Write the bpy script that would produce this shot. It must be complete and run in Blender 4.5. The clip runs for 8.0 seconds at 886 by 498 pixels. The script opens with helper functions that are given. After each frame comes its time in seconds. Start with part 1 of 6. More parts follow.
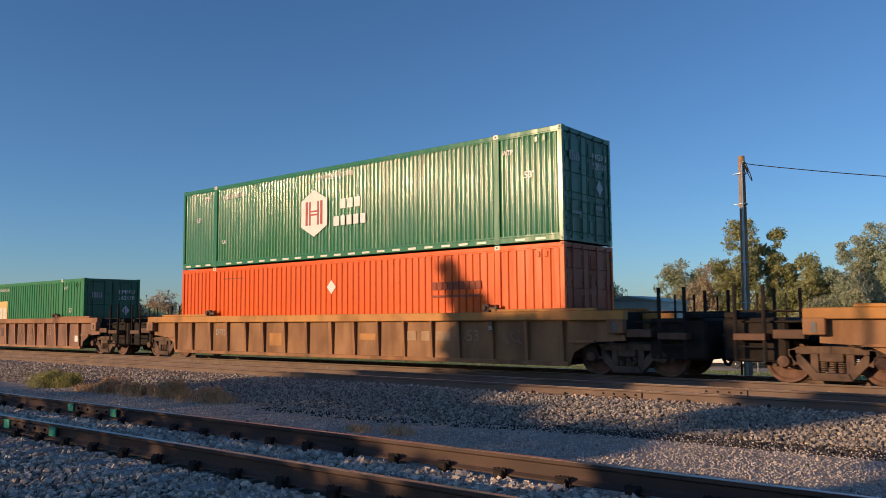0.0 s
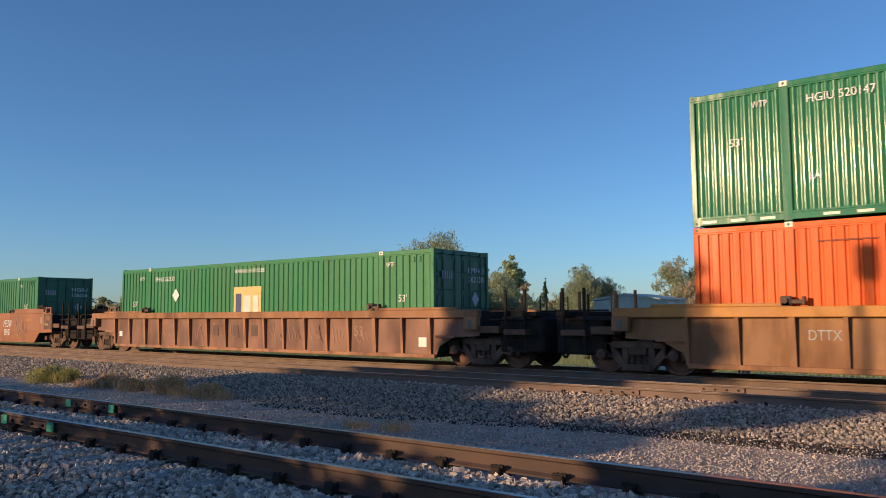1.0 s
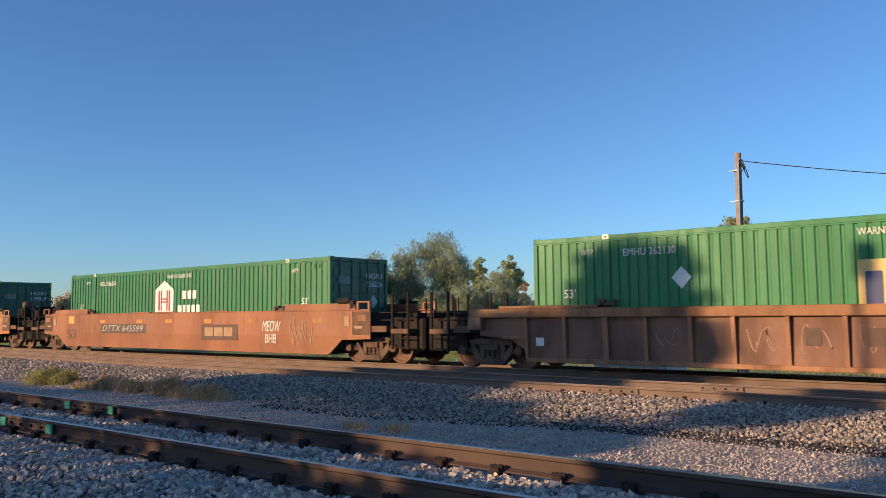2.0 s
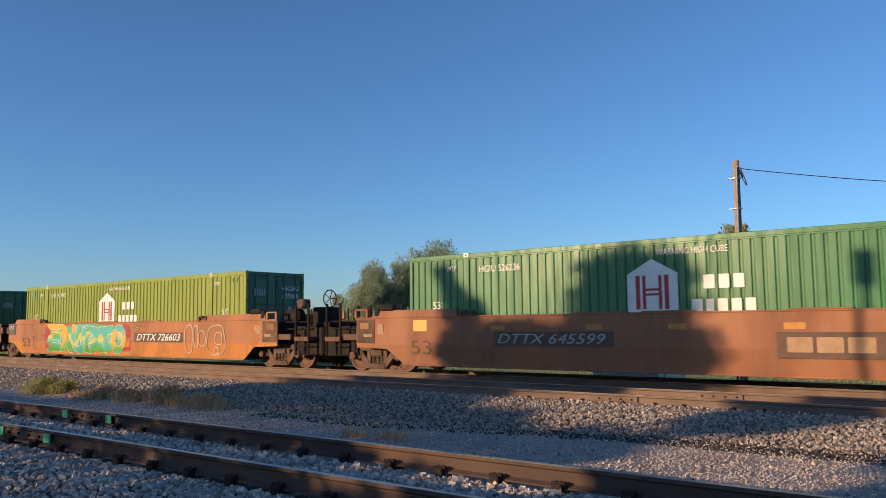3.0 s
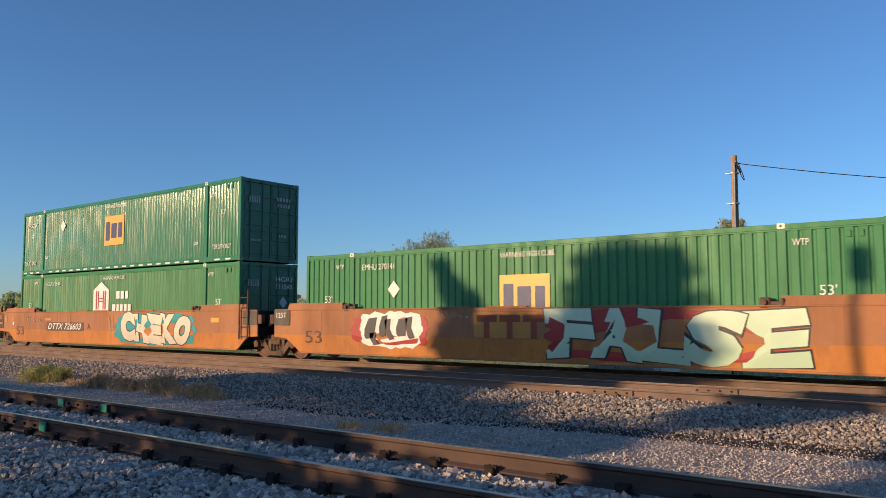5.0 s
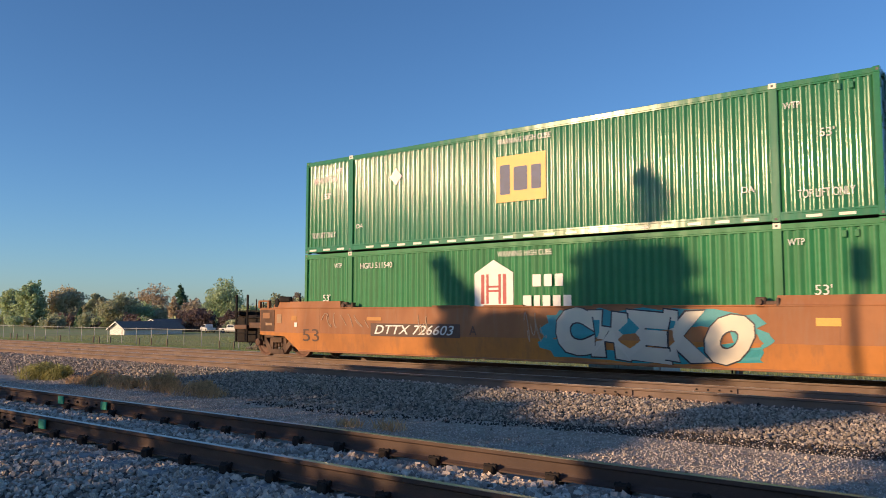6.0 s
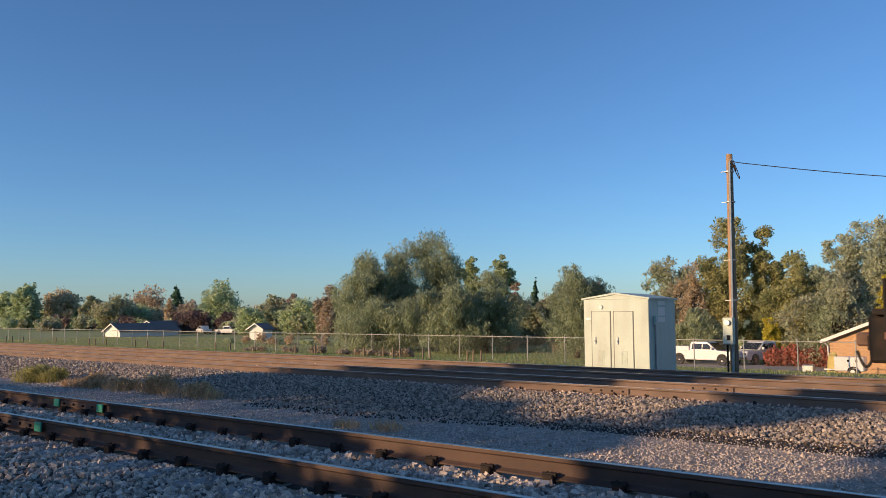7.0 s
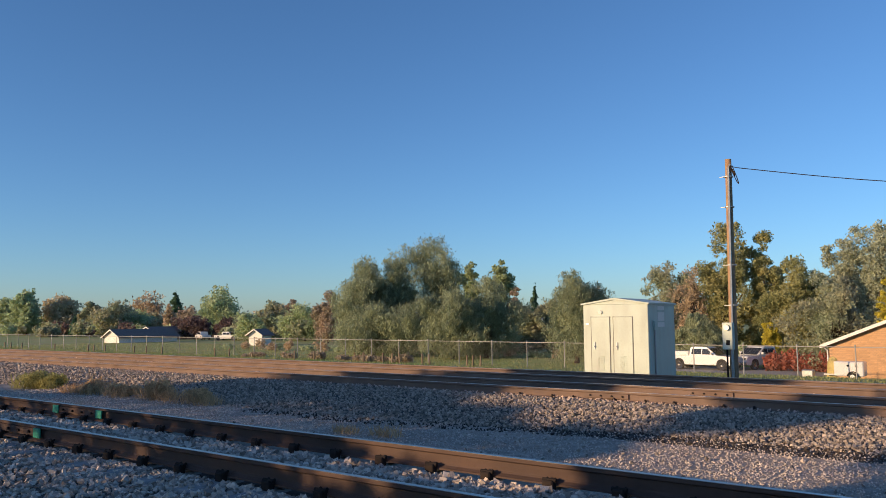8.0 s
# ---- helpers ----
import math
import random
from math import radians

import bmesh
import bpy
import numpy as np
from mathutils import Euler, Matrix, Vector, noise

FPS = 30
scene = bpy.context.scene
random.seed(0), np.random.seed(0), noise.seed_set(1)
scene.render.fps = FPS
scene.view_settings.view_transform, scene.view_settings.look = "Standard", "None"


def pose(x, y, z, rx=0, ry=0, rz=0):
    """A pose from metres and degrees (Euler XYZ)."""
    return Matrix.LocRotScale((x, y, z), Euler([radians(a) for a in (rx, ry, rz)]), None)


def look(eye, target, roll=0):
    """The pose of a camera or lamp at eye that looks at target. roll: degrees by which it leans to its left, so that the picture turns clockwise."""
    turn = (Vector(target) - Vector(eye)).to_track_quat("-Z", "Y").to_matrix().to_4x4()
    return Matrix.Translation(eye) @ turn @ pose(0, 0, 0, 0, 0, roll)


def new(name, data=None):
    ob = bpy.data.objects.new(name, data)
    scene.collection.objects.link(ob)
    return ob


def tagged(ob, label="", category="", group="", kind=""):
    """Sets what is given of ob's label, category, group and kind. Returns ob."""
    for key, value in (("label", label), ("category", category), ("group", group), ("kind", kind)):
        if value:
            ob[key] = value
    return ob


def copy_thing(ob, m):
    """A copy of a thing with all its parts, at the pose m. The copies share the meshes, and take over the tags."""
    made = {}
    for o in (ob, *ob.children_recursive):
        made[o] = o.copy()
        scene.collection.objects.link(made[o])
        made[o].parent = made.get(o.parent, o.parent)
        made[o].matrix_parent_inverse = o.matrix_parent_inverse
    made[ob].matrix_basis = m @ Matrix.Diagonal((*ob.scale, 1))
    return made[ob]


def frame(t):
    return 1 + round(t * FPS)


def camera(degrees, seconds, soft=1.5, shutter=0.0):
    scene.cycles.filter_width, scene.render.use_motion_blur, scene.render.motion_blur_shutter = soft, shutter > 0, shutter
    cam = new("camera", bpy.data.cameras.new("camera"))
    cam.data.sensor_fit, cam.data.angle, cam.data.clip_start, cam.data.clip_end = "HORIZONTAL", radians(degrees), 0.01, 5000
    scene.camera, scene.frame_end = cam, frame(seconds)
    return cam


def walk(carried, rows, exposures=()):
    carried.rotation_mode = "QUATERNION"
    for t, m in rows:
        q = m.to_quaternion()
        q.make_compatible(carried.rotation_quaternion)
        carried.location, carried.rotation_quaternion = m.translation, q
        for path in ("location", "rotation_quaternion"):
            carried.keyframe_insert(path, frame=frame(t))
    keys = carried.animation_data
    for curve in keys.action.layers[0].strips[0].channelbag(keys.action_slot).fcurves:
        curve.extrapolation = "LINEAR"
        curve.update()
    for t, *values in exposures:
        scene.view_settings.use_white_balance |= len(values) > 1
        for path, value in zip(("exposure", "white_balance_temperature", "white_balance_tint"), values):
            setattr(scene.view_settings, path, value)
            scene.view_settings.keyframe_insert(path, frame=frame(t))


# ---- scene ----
# ---- camera: held by hand at one spot beside the line ----
EYE = (0.0, 0.0, 1.39)
SWAY = [  # seconds, turn to the left of the track's normal, tilt up, lean
    (0.0, 38.625, 4.997, -0.493),
    (0.5, 38.578, 5.028, -0.405),
    (1.0, 38.502, 4.774, -0.295),
    (1.5, 38.461, 4.598, -0.414),
    (3.0, 38.304, 5.366, -0.637),
    (3.5, 38.295, 5.409, -0.594),
    (4.0, 38.229, 5.183, -0.310),
    (4.5, 38.112, 4.893, -0.199),
    (6.0, 38.105, 4.697, 0.060),
    (6.5, 37.912, 4.700, 0.010),
    (7.0, 37.811, 4.713, -0.255),
    (7.5, 37.787, 4.908, -0.484),
    (8.0, 37.759, 5.106, -0.346),
]
cam = camera(58.57, 8.0, soft=0.55, shutter=0.045)


def aim(turn, tilt, lean):
    return pose(*EYE, 90 + tilt, 0, turn) @ pose(0, 0, 0, 0, 0, lean)


walk(cam, [(t, aim(a, b, c)) for t, a, b, c in SWAY], exposures=[(0.0, 0.38, 6050, 11), (0.5, 0.40, 6050, 11), (1.0, 0.58, 6050, 11), (1.5, 0.86, 6100, 11), (3.0, 0.66, 6000, 11), (4.5, 0.6, 6000, 11), (6.0, 0.68, 6050, 11), (8.0, 0.68, 6050, 11)])

# ---- daylight: low evening sun from behind the camera ----
SUN_AZ, SUN_EL = 26.0, 10.0  # degrees to the left of the track's normal, above the ground
world = bpy.data.worlds.new("world")
scene.world = world
world.use_nodes = True
wn = world.node_tree.nodes
sky = wn.new("ShaderNodeTexSky")
sky.sky_type, sky.sun_disc = "NISHITA", False
sky.sun_elevation, sky.sun_rotation = radians(SUN_EL), radians(180 + SUN_AZ)
sky.altitude, sky.air_density, sky.dust_density, sky.ozone_density = 1300, 1.0, 1.15, 4.0
world.node_tree.links.new(sky.outputs[0], wn["Background"].inputs[0])
wn["Background"].inputs[1].default_value = 0.105
sun = new("sun", bpy.data.lights.new("sun", "SUN"))
sun.data.energy, sun.data.angle, sun.data.color = 3.5, radians(0.6), (1.0, 0.645, 0.33)
sun.matrix_world = look((-math.sin(radians(SUN_AZ)) * 50, -math.cos(radians(SUN_AZ)) * 50, 50 * math.tan(radians(SUN_EL))), (0, 0, 0))


# ---- materials ----
def mat(name, c1, c2=None, scale=2.0, rough=0.6, metal=0.0, bump=0.0, bscale=60.0, bvec=None, dirt=None, dscale=(1, 1, 1), damount=0.5, vary="", spread=0.35, coat=0.0, spec=0.5, stain=None, sscale=(1, 1, 1), samount=0.6):
    """A worn surface: two tones in broad patches, fine grain, dirt in streaks or blotches, and relief."""
    m = bpy.data.materials.new(name)
    m.use_nodes = True
    t, ln = m.node_tree.nodes, m.node_tree.links.new
    b = t["Principled BSDF"]
    b.inputs["Roughness"].default_value, b.inputs["Metallic"].default_value = rough, metal
    b.inputs["Coat Weight"].default_value, b.inputs["Specular IOR Level"].default_value = coat, spec
    co = t.new("ShaderNodeTexCoord").outputs["Object"]

    def noise_at(sc, vec=None, detail=5):
        n = t.new("ShaderNodeTexNoise")
        n.inputs["Scale"].default_value, n.inputs["Detail"].default_value = sc, detail
        ln(vec or co, n.inputs["Vector"])
        return n.outputs["Fac"]

    def remap(v, lo, hi, a=0.0, z=1.0):
        r = t.new("ShaderNodeMapRange")
        r.inputs[1].default_value, r.inputs[2].default_value, r.inputs[3].default_value, r.inputs[4].default_value = lo, hi, a, z
        ln(v, r.inputs[0])
        return r.outputs[0]

    def mix(f, a, c):
        x = t.new("ShaderNodeMix")
        x.data_type = "RGBA"
        ln(f, x.inputs[0])
        for v, i in ((a, 6), (c, 7)):
            if isinstance(v, tuple):
                x.inputs[i].default_value = (*v, 1)
            else:
                ln(v, x.inputs[i])
        return x.outputs[2]

    c2 = c2 or tuple(v * 0.75 for v in c1)
    col = mix(remap(noise_at(scale), 0.35, 0.65), c1, c2)
    col = mix(remap(noise_at(scale * 14, detail=3), 0.45, 0.8, 0, 0.35), col, tuple(v * 0.7 for v in c1))
    if dirt:
        mp = t.new("ShaderNodeMapping")
        mp.inputs["Scale"].default_value = dscale
        ln(co, mp.inputs["Vector"])
        f = remap(noise_at(1.0, mp.outputs[0], 8), 0.45, 0.75, 0, damount)
        col = mix(f, col, dirt)
        ln(remap(f, 0, 1, rough, min(1, rough + 0.5)), b.inputs["Roughness"])
    if stain:
        mp = t.new("ShaderNodeMapping")
        mp.inputs["Scale"].default_value, mp.inputs["Location"].default_value = sscale, (7.3, 1.1, 4.2)
        ln(co, mp.inputs["Vector"])
        nz = t.new("ShaderNodeTexNoise")
        nz.inputs["Scale"].default_value, nz.inputs["Detail"].default_value, nz.inputs["Roughness"].default_value = 1.0, 10, 0.7
        ln(mp.outputs[0], nz.inputs["Vector"])
        col = mix(remap(nz.outputs["Fac"], 0.5, 0.68, 0, samount), col, stain)
    if vary:
        src = t.new("ShaderNodeNewGeometry").outputs["Random Per Island"] if vary == "island" else t.new("ShaderNodeObjectInfo").outputs["Random"]
        h = t.new("ShaderNodeHueSaturation")
        ln(remap(src, 0, 1, 1 - spread, 1 + spread), h.inputs["Value"])
        ln(col, h.inputs["Color"])
        col = h.outputs[0]
    ln(col, b.inputs["Base Color"])
    if bump:
        bp = t.new("ShaderNodeBump")
        bp.inputs["Strength"].default_value, bp.inputs["Distance"].default_value = bump, 0.02
        vec = None
        if bvec:
            mp = t.new("ShaderNodeMapping")
            mp.inputs["Scale"].default_value = bvec
            ln(co, mp.inputs["Vector"])
            vec = mp.outputs[0]
        ln(noise_at(1.0 if bvec else bscale, vec), bp.inputs["Height"])
        ln(bp.outputs[0], b.inputs["Normal"])
    return m


def leaf(name, c, c2, spread=0.25):
    m = mat(name, c, c2, scale=0.35, rough=0.7, vary="island", spread=spread, spec=0.2)
    t, ln = m.node_tree.nodes, m.node_tree.links.new
    b, out = t["Principled BSDF"], t["Material Output"]
    tr, mx = t.new("ShaderNodeBsdfTranslucent"), t.new("ShaderNodeMixShader")
    ln(b.inputs["Base Color"].links[0].from_socket, tr.inputs[0])
    mx.inputs[0].default_value = 0.40
    ln(b.outputs[0], mx.inputs[1]), ln(tr.outputs[0], mx.inputs[2]), ln(mx.outputs[0], out.inputs[0])
    return m


DUST = (0.30, 0.20, 0.13)
M = dict(
    green=mat("container_green", (0.035, 0.20, 0.075), (0.045, 0.23, 0.09), 0.6, 0.40, bump=0.2, bvec=(4, 4, 0.4), dirt=(0.10, 0.17, 0.09), dscale=(5, 5, 0.5), damount=0.45, spec=0.22),
    green_gloss=mat("container_green_gloss", (0.03, 0.17, 0.06), (0.035, 0.18, 0.065), 0.6, 0.13, bump=0.10, bvec=(5, 5, 0.35), dirt=(0.10, 0.15, 0.08), dscale=(6, 6, 0.6), damount=0.2, spec=0.48),
    green_deep=mat("container_deep_green", (0.03, 0.165, 0.06), (0.04, 0.20, 0.075), 0.6, 0.36, bump=0.25, bvec=(5, 5, 0.35), dirt=(0.09, 0.15, 0.08), dscale=(6, 6, 0.6), damount=0.4, spec=0.35),
    lime=mat("container_lime", (0.24, 0.31, 0.05), (0.27, 0.33, 0.06), 0.6, 0.5, bump=0.2, bvec=(4, 4, 0.4), dirt=(0.16, 0.20, 0.06), dscale=(5, 5, 0.5), damount=0.45, spec=0.3),
    orange=mat("container_orange", (0.74, 0.105, 0.004), (0.78, 0.12, 0.006), 0.6, 0.36, bump=0.2, bvec=(4, 4, 0.4), spec=0.25, dirt=(0.45, 0.10, 0.03), dscale=(5, 5, 0.5), damount=0.4),
    door_green=mat("door_green", (0.03, 0.13, 0.07), (0.035, 0.15, 0.08), 0.8, 0.4, dirt=(0.06, 0.09, 0.07), dscale=(4, 4, 0.6)),
    roof=mat("container_roof", (0.25, 0.27, 0.25), (0.18, 0.22, 0.18), 1, 0.6),
    white=mat("white_marking", (0.78, 0.78, 0.74), (0.70, 0.70, 0.66), 5, 0.5),
    spray=mat("thin_spray_paint", (0.56, 0.43, 0.32), (0.42, 0.30, 0.20), 3, 0.6),
    spray_faint=mat("faint_spray_paint", (0.36, 0.20, 0.13), (0.28, 0.15, 0.10), 3, 0.6),
    door_mark=mat("pale_door_marking", (0.58, 0.60, 0.60), (0.48, 0.50, 0.50), 6, 0.6),
    mark_tan=mat("faded_tan_marking", (0.42, 0.27, 0.15), (0.33, 0.20, 0.11), 5, 0.7),
    mark_grey=mat("faded_marking", (0.40, 0.42, 0.40), (0.32, 0.34, 0.33), 6, 0.6),
    tape=mat("reflective_tape", (0.75, 0.72, 0.60), (0.65, 0.62, 0.5), 5, 0.35),
    red=mat("red_marking", (0.42, 0.03, 0.035), None, 5, 0.5),
    yellow=mat("yellow_panel", (0.72, 0.40, 0.04), (0.66, 0.36, 0.05), 3, 0.45),
    pale_yellow=mat("faded_yellow_panel", (0.72, 0.50, 0.16), (0.66, 0.44, 0.14), 3, 0.5),
    navy=mat("navy_marking", (0.03, 0.05, 0.16), None, 5, 0.5),
    dark_mark=mat("dark_marking", (0.09, 0.055, 0.04), (0.13, 0.07, 0.05), 5, 0.7),
    rust_mark=mat("rusted_marking", (0.30, 0.06, 0.02), (0.24, 0.06, 0.03), 5, 0.7),
    car_tan=mat("weathered_car_paint", (0.36, 0.16, 0.06), (0.26, 0.125, 0.055), 0.7, 0.68, bump=0.15, dirt=(0.10, 0.055, 0.035), dscale=(1.6, 1.6, 0.5), damount=0.9, stain=(0.42, 0.22, 0.10), sscale=(3, 3, 1.0), samount=0.45),
    car_sheet=mat("grimy_side_sheet", (0.34, 0.16, 0.055), (0.25, 0.115, 0.045), 0.9, 0.6, bump=0.15, dirt=(0.10, 0.05, 0.028), dscale=(1.3, 1.3, 0.45), damount=0.85, stain=(0.36, 0.19, 0.085), sscale=(3, 3, 0.7), samount=0.5),
    car_sheet_dark=mat("dark_grimy_side_sheet", (0.27, 0.125, 0.075), (0.20, 0.095, 0.06), 0.9, 0.6, bump=0.15, dirt=(0.06, 0.04, 0.035), dscale=(1.3, 1.3, 0.45), damount=0.9, stain=(0.26, 0.13, 0.075), sscale=(3, 3, 0.7), samount=0.45),
    car_rib_brown=mat("brown_rib_paint", (0.40, 0.185, 0.085), (0.31, 0.15, 0.075), 0.9, 0.65, bump=0.15, dirt=(0.10, 0.055, 0.04), dscale=(2.5, 2.5, 1.0), damount=0.8),
    car_yellow=mat("yellow_car_paint", (0.56, 0.245, 0.04), (0.44, 0.20, 0.05), 1.2, 0.6, bump=0.1, dirt=(0.22, 0.11, 0.05), dscale=(1.5, 1.5, 1), damount=0.8),
    car_orange=mat("faded_orange_car_paint", (0.40, 0.155, 0.045), (0.32, 0.13, 0.05), 0.45, 0.62, bump=0.08, dirt=(0.22, 0.10, 0.055), dscale=(0.9, 0.9, 0.4), damount=0.75, stain=(0.30, 0.17, 0.10), sscale=(6, 6, 0.8), samount=0.5),
    car_orange_low=mat("orange_car_paint", (0.54, 0.20, 0.03), (0.48, 0.18, 0.035), 0.45, 0.6, bump=0.08, dirt=(0.25, 0.11, 0.045), dscale=(0.9, 0.9, 0.6), damount=0.7, stain=(0.20, 0.10, 0.05), sscale=(5, 5, 1.2), samount=0.5),
    car_dirty=mat("grimy_car_paint", (0.16, 0.08, 0.045), (0.10, 0.055, 0.035), 1.5, 0.75, bump=0.15, dirt=(0.055, 0.035, 0.025), dscale=(3, 3, 2), damount=0.8),
    # container orange darkened for the end turned from the sun, plus streaked grime
    door_orange=mat("shaded_grimy_orange_door", (0.40, 0.075, 0.02), (0.33, 0.065, 0.02), 1, 0.5, dirt=(0.14, 0.05, 0.03), dscale=(3, 3, 0.6), damount=0.7),
    debris=mat("dark_debris", (0.045, 0.035, 0.03), (0.07, 0.055, 0.045), 6, 0.95, vary="island", spread=0.6),
    car_red=mat("faded_red_car_paint", (0.34, 0.13, 0.05), (0.27, 0.105, 0.046), 0.45, 0.62, bump=0.08, dirt=(0.17, 0.08, 0.05), dscale=(0.9, 0.9, 0.4), damount=0.75, stain=(0.27, 0.15, 0.10), sscale=(6, 6, 0.8), samount=0.5),
    black=mat("black_steel", (0.022, 0.020, 0.019), (0.035, 0.028, 0.024), 3, 0.85, bump=0.15, spec=0.15, dirt=(0.06, 0.04, 0.03), dscale=(3, 3, 3), damount=0.4),
    truck=mat("dusty_cast_steel", (0.165, 0.10, 0.068), (0.10, 0.062, 0.044), 3, 0.85, bump=0.3, dirt=(0.05, 0.035, 0.03), dscale=(5, 5, 5), damount=0.7),
    wheel=mat("wheel_steel", (0.19, 0.09, 0.055), (0.12, 0.062, 0.042), 4, 0.7, bump=0.2, dirt=(0.05, 0.035, 0.03), dscale=(5, 5, 5)),
    rail=mat("rusty_rail", (0.10, 0.06, 0.044), (0.07, 0.043, 0.033), 1.5, 0.8, bump=0.3, dirt=(0.07, 0.045, 0.035), dscale=(1.2, 6, 6), damount=0.6),
    rail_dusty=mat("dusty_rail", (0.215, 0.15, 0.115), (0.15, 0.105, 0.082), 1.5, 0.85, bump=0.3, dirt=(0.16, 0.10, 0.07), dscale=(1.2, 6, 6), damount=0.6),
    shine=mat("polished_railhead", (0.42, 0.38, 0.35), (0.33, 0.29, 0.27), 3, 0.28, 0.9),
    gravel_bed=mat("pale_gravel_bed", (0.50, 0.425, 0.355), (0.33, 0.28, 0.235), 9, 0.95, bump=1.0, bscale=45, dirt=(0.12, 0.10, 0.085), dscale=(0.8, 1.6, 1), damount=0.5),
    # bed toned very dark, standing in for shade in the gaps between stones
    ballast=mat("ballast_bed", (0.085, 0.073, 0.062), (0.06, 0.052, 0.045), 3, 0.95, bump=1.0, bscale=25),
    stone=mat("ballast_stone", (0.42, 0.35, 0.285), (0.30, 0.25, 0.205), 8, 0.9, bump=0.3, bscale=80, vary="island", spread=0.6),
    stone_pale=mat("pale_ballast_stone", (0.58, 0.49, 0.405), (0.45, 0.38, 0.315), 8, 0.9, bump=0.3, bscale=80, vary="island", spread=0.55),
    stone_fine=mat("pale_gravel_stone", (0.58, 0.50, 0.43), (0.46, 0.395, 0.34), 8, 0.9, bump=0.3, bscale=80, vary="island", spread=0.4),
    stone_brown=mat("dusty_brown_stone", (0.58, 0.43, 0.34), (0.47, 0.34, 0.265), 8, 0.9, bump=0.3, bscale=80, vary="island", spread=0.45),
    concrete=mat("concrete", (0.36, 0.35, 0.33), (0.28, 0.27, 0.26), 4, 0.9, bump=0.4, bscale=50),
    teal=mat("teal_paint", (0.03, 0.36, 0.22), (0.04, 0.28, 0.18), 12, 0.6),
    cabinet=mat("cabinet_paint", (0.50, 0.585, 0.51), (0.465, 0.545, 0.475), 1.5, 0.5, dirt=(0.42, 0.38, 0.32), dscale=(3, 3, 0.6), damount=0.35),
    cabinet_dark=mat("cabinet_seam", (0.16, 0.15, 0.14), None, 4, 0.7),
    fence_steel=mat("weathered_fence_steel", (0.38, 0.38, 0.36), (0.30, 0.30, 0.285), 6, 0.6, 0.3),
    galv=mat("galvanised_steel", (0.42, 0.43, 0.43), (0.34, 0.35, 0.35), 6, 0.45, 0.6),
    pole_wood=mat("pole_wood", (0.42, 0.27, 0.15), (0.33, 0.20, 0.11), 3, 0.85, bump=0.5, bscale=30, dirt=(0.08, 0.05, 0.04), dscale=(20, 20, 0.6)),
    bark=mat("bark", (0.10, 0.075, 0.055), (0.07, 0.05, 0.04), 3, 0.9, bump=0.6, bscale=12),
    post=mat("fence_wood", (0.22, 0.17, 0.11), (0.17, 0.13, 0.09), 5, 0.9),
    mesh=mat("fence_wire", (0.20, 0.19, 0.175), None, 5, 0.6, 0.5),
    lawn=mat("lawn", (0.22, 0.31, 0.085), (0.30, 0.33, 0.13), 0.12, 0.9, bump=0.5, bscale=20, dirt=(0.36, 0.28, 0.15), dscale=(0.05, 0.22, 1), damount=0.55),
    white_paint=mat("white_wall_paint", (0.78, 0.76, 0.70), (0.72, 0.70, 0.65), 2, 0.6),
    shingle=mat("brown_shingle", (0.24, 0.185, 0.16), (0.19, 0.145, 0.13), 3, 0.9, bump=0.4),
    brick=mat("tan_brick", (0.56, 0.34, 0.175), (0.50, 0.30, 0.15), 6, 0.85, bump=0.4, vary="object", spread=0.12),
    mortar=mat("brick_mortar", (0.46, 0.30, 0.18), None, 8, 0.95),
    car_white=mat("white_car_paint", (0.75, 0.74, 0.72), (0.70, 0.69, 0.67), 2, 0.25, coat=0.5),
    glass=mat("dark_glass", (0.02, 0.025, 0.03), None, 3, 0.08),
    rubber=mat("rubber", (0.025, 0.025, 0.025), None, 6, 0.8),
    chrome=mat("chrome", (0.6, 0.6, 0.6), None, 6, 0.2, 1.0),
    tarp=mat("yellow_plastic", (0.62, 0.50, 0.18), None, 3, 0.5),
    # blue of distance haze put into the hills' base colour
    hill=mat("far_hills", (0.18, 0.24, 0.30), (0.16, 0.22, 0.28), 0.01, 1.0),
)
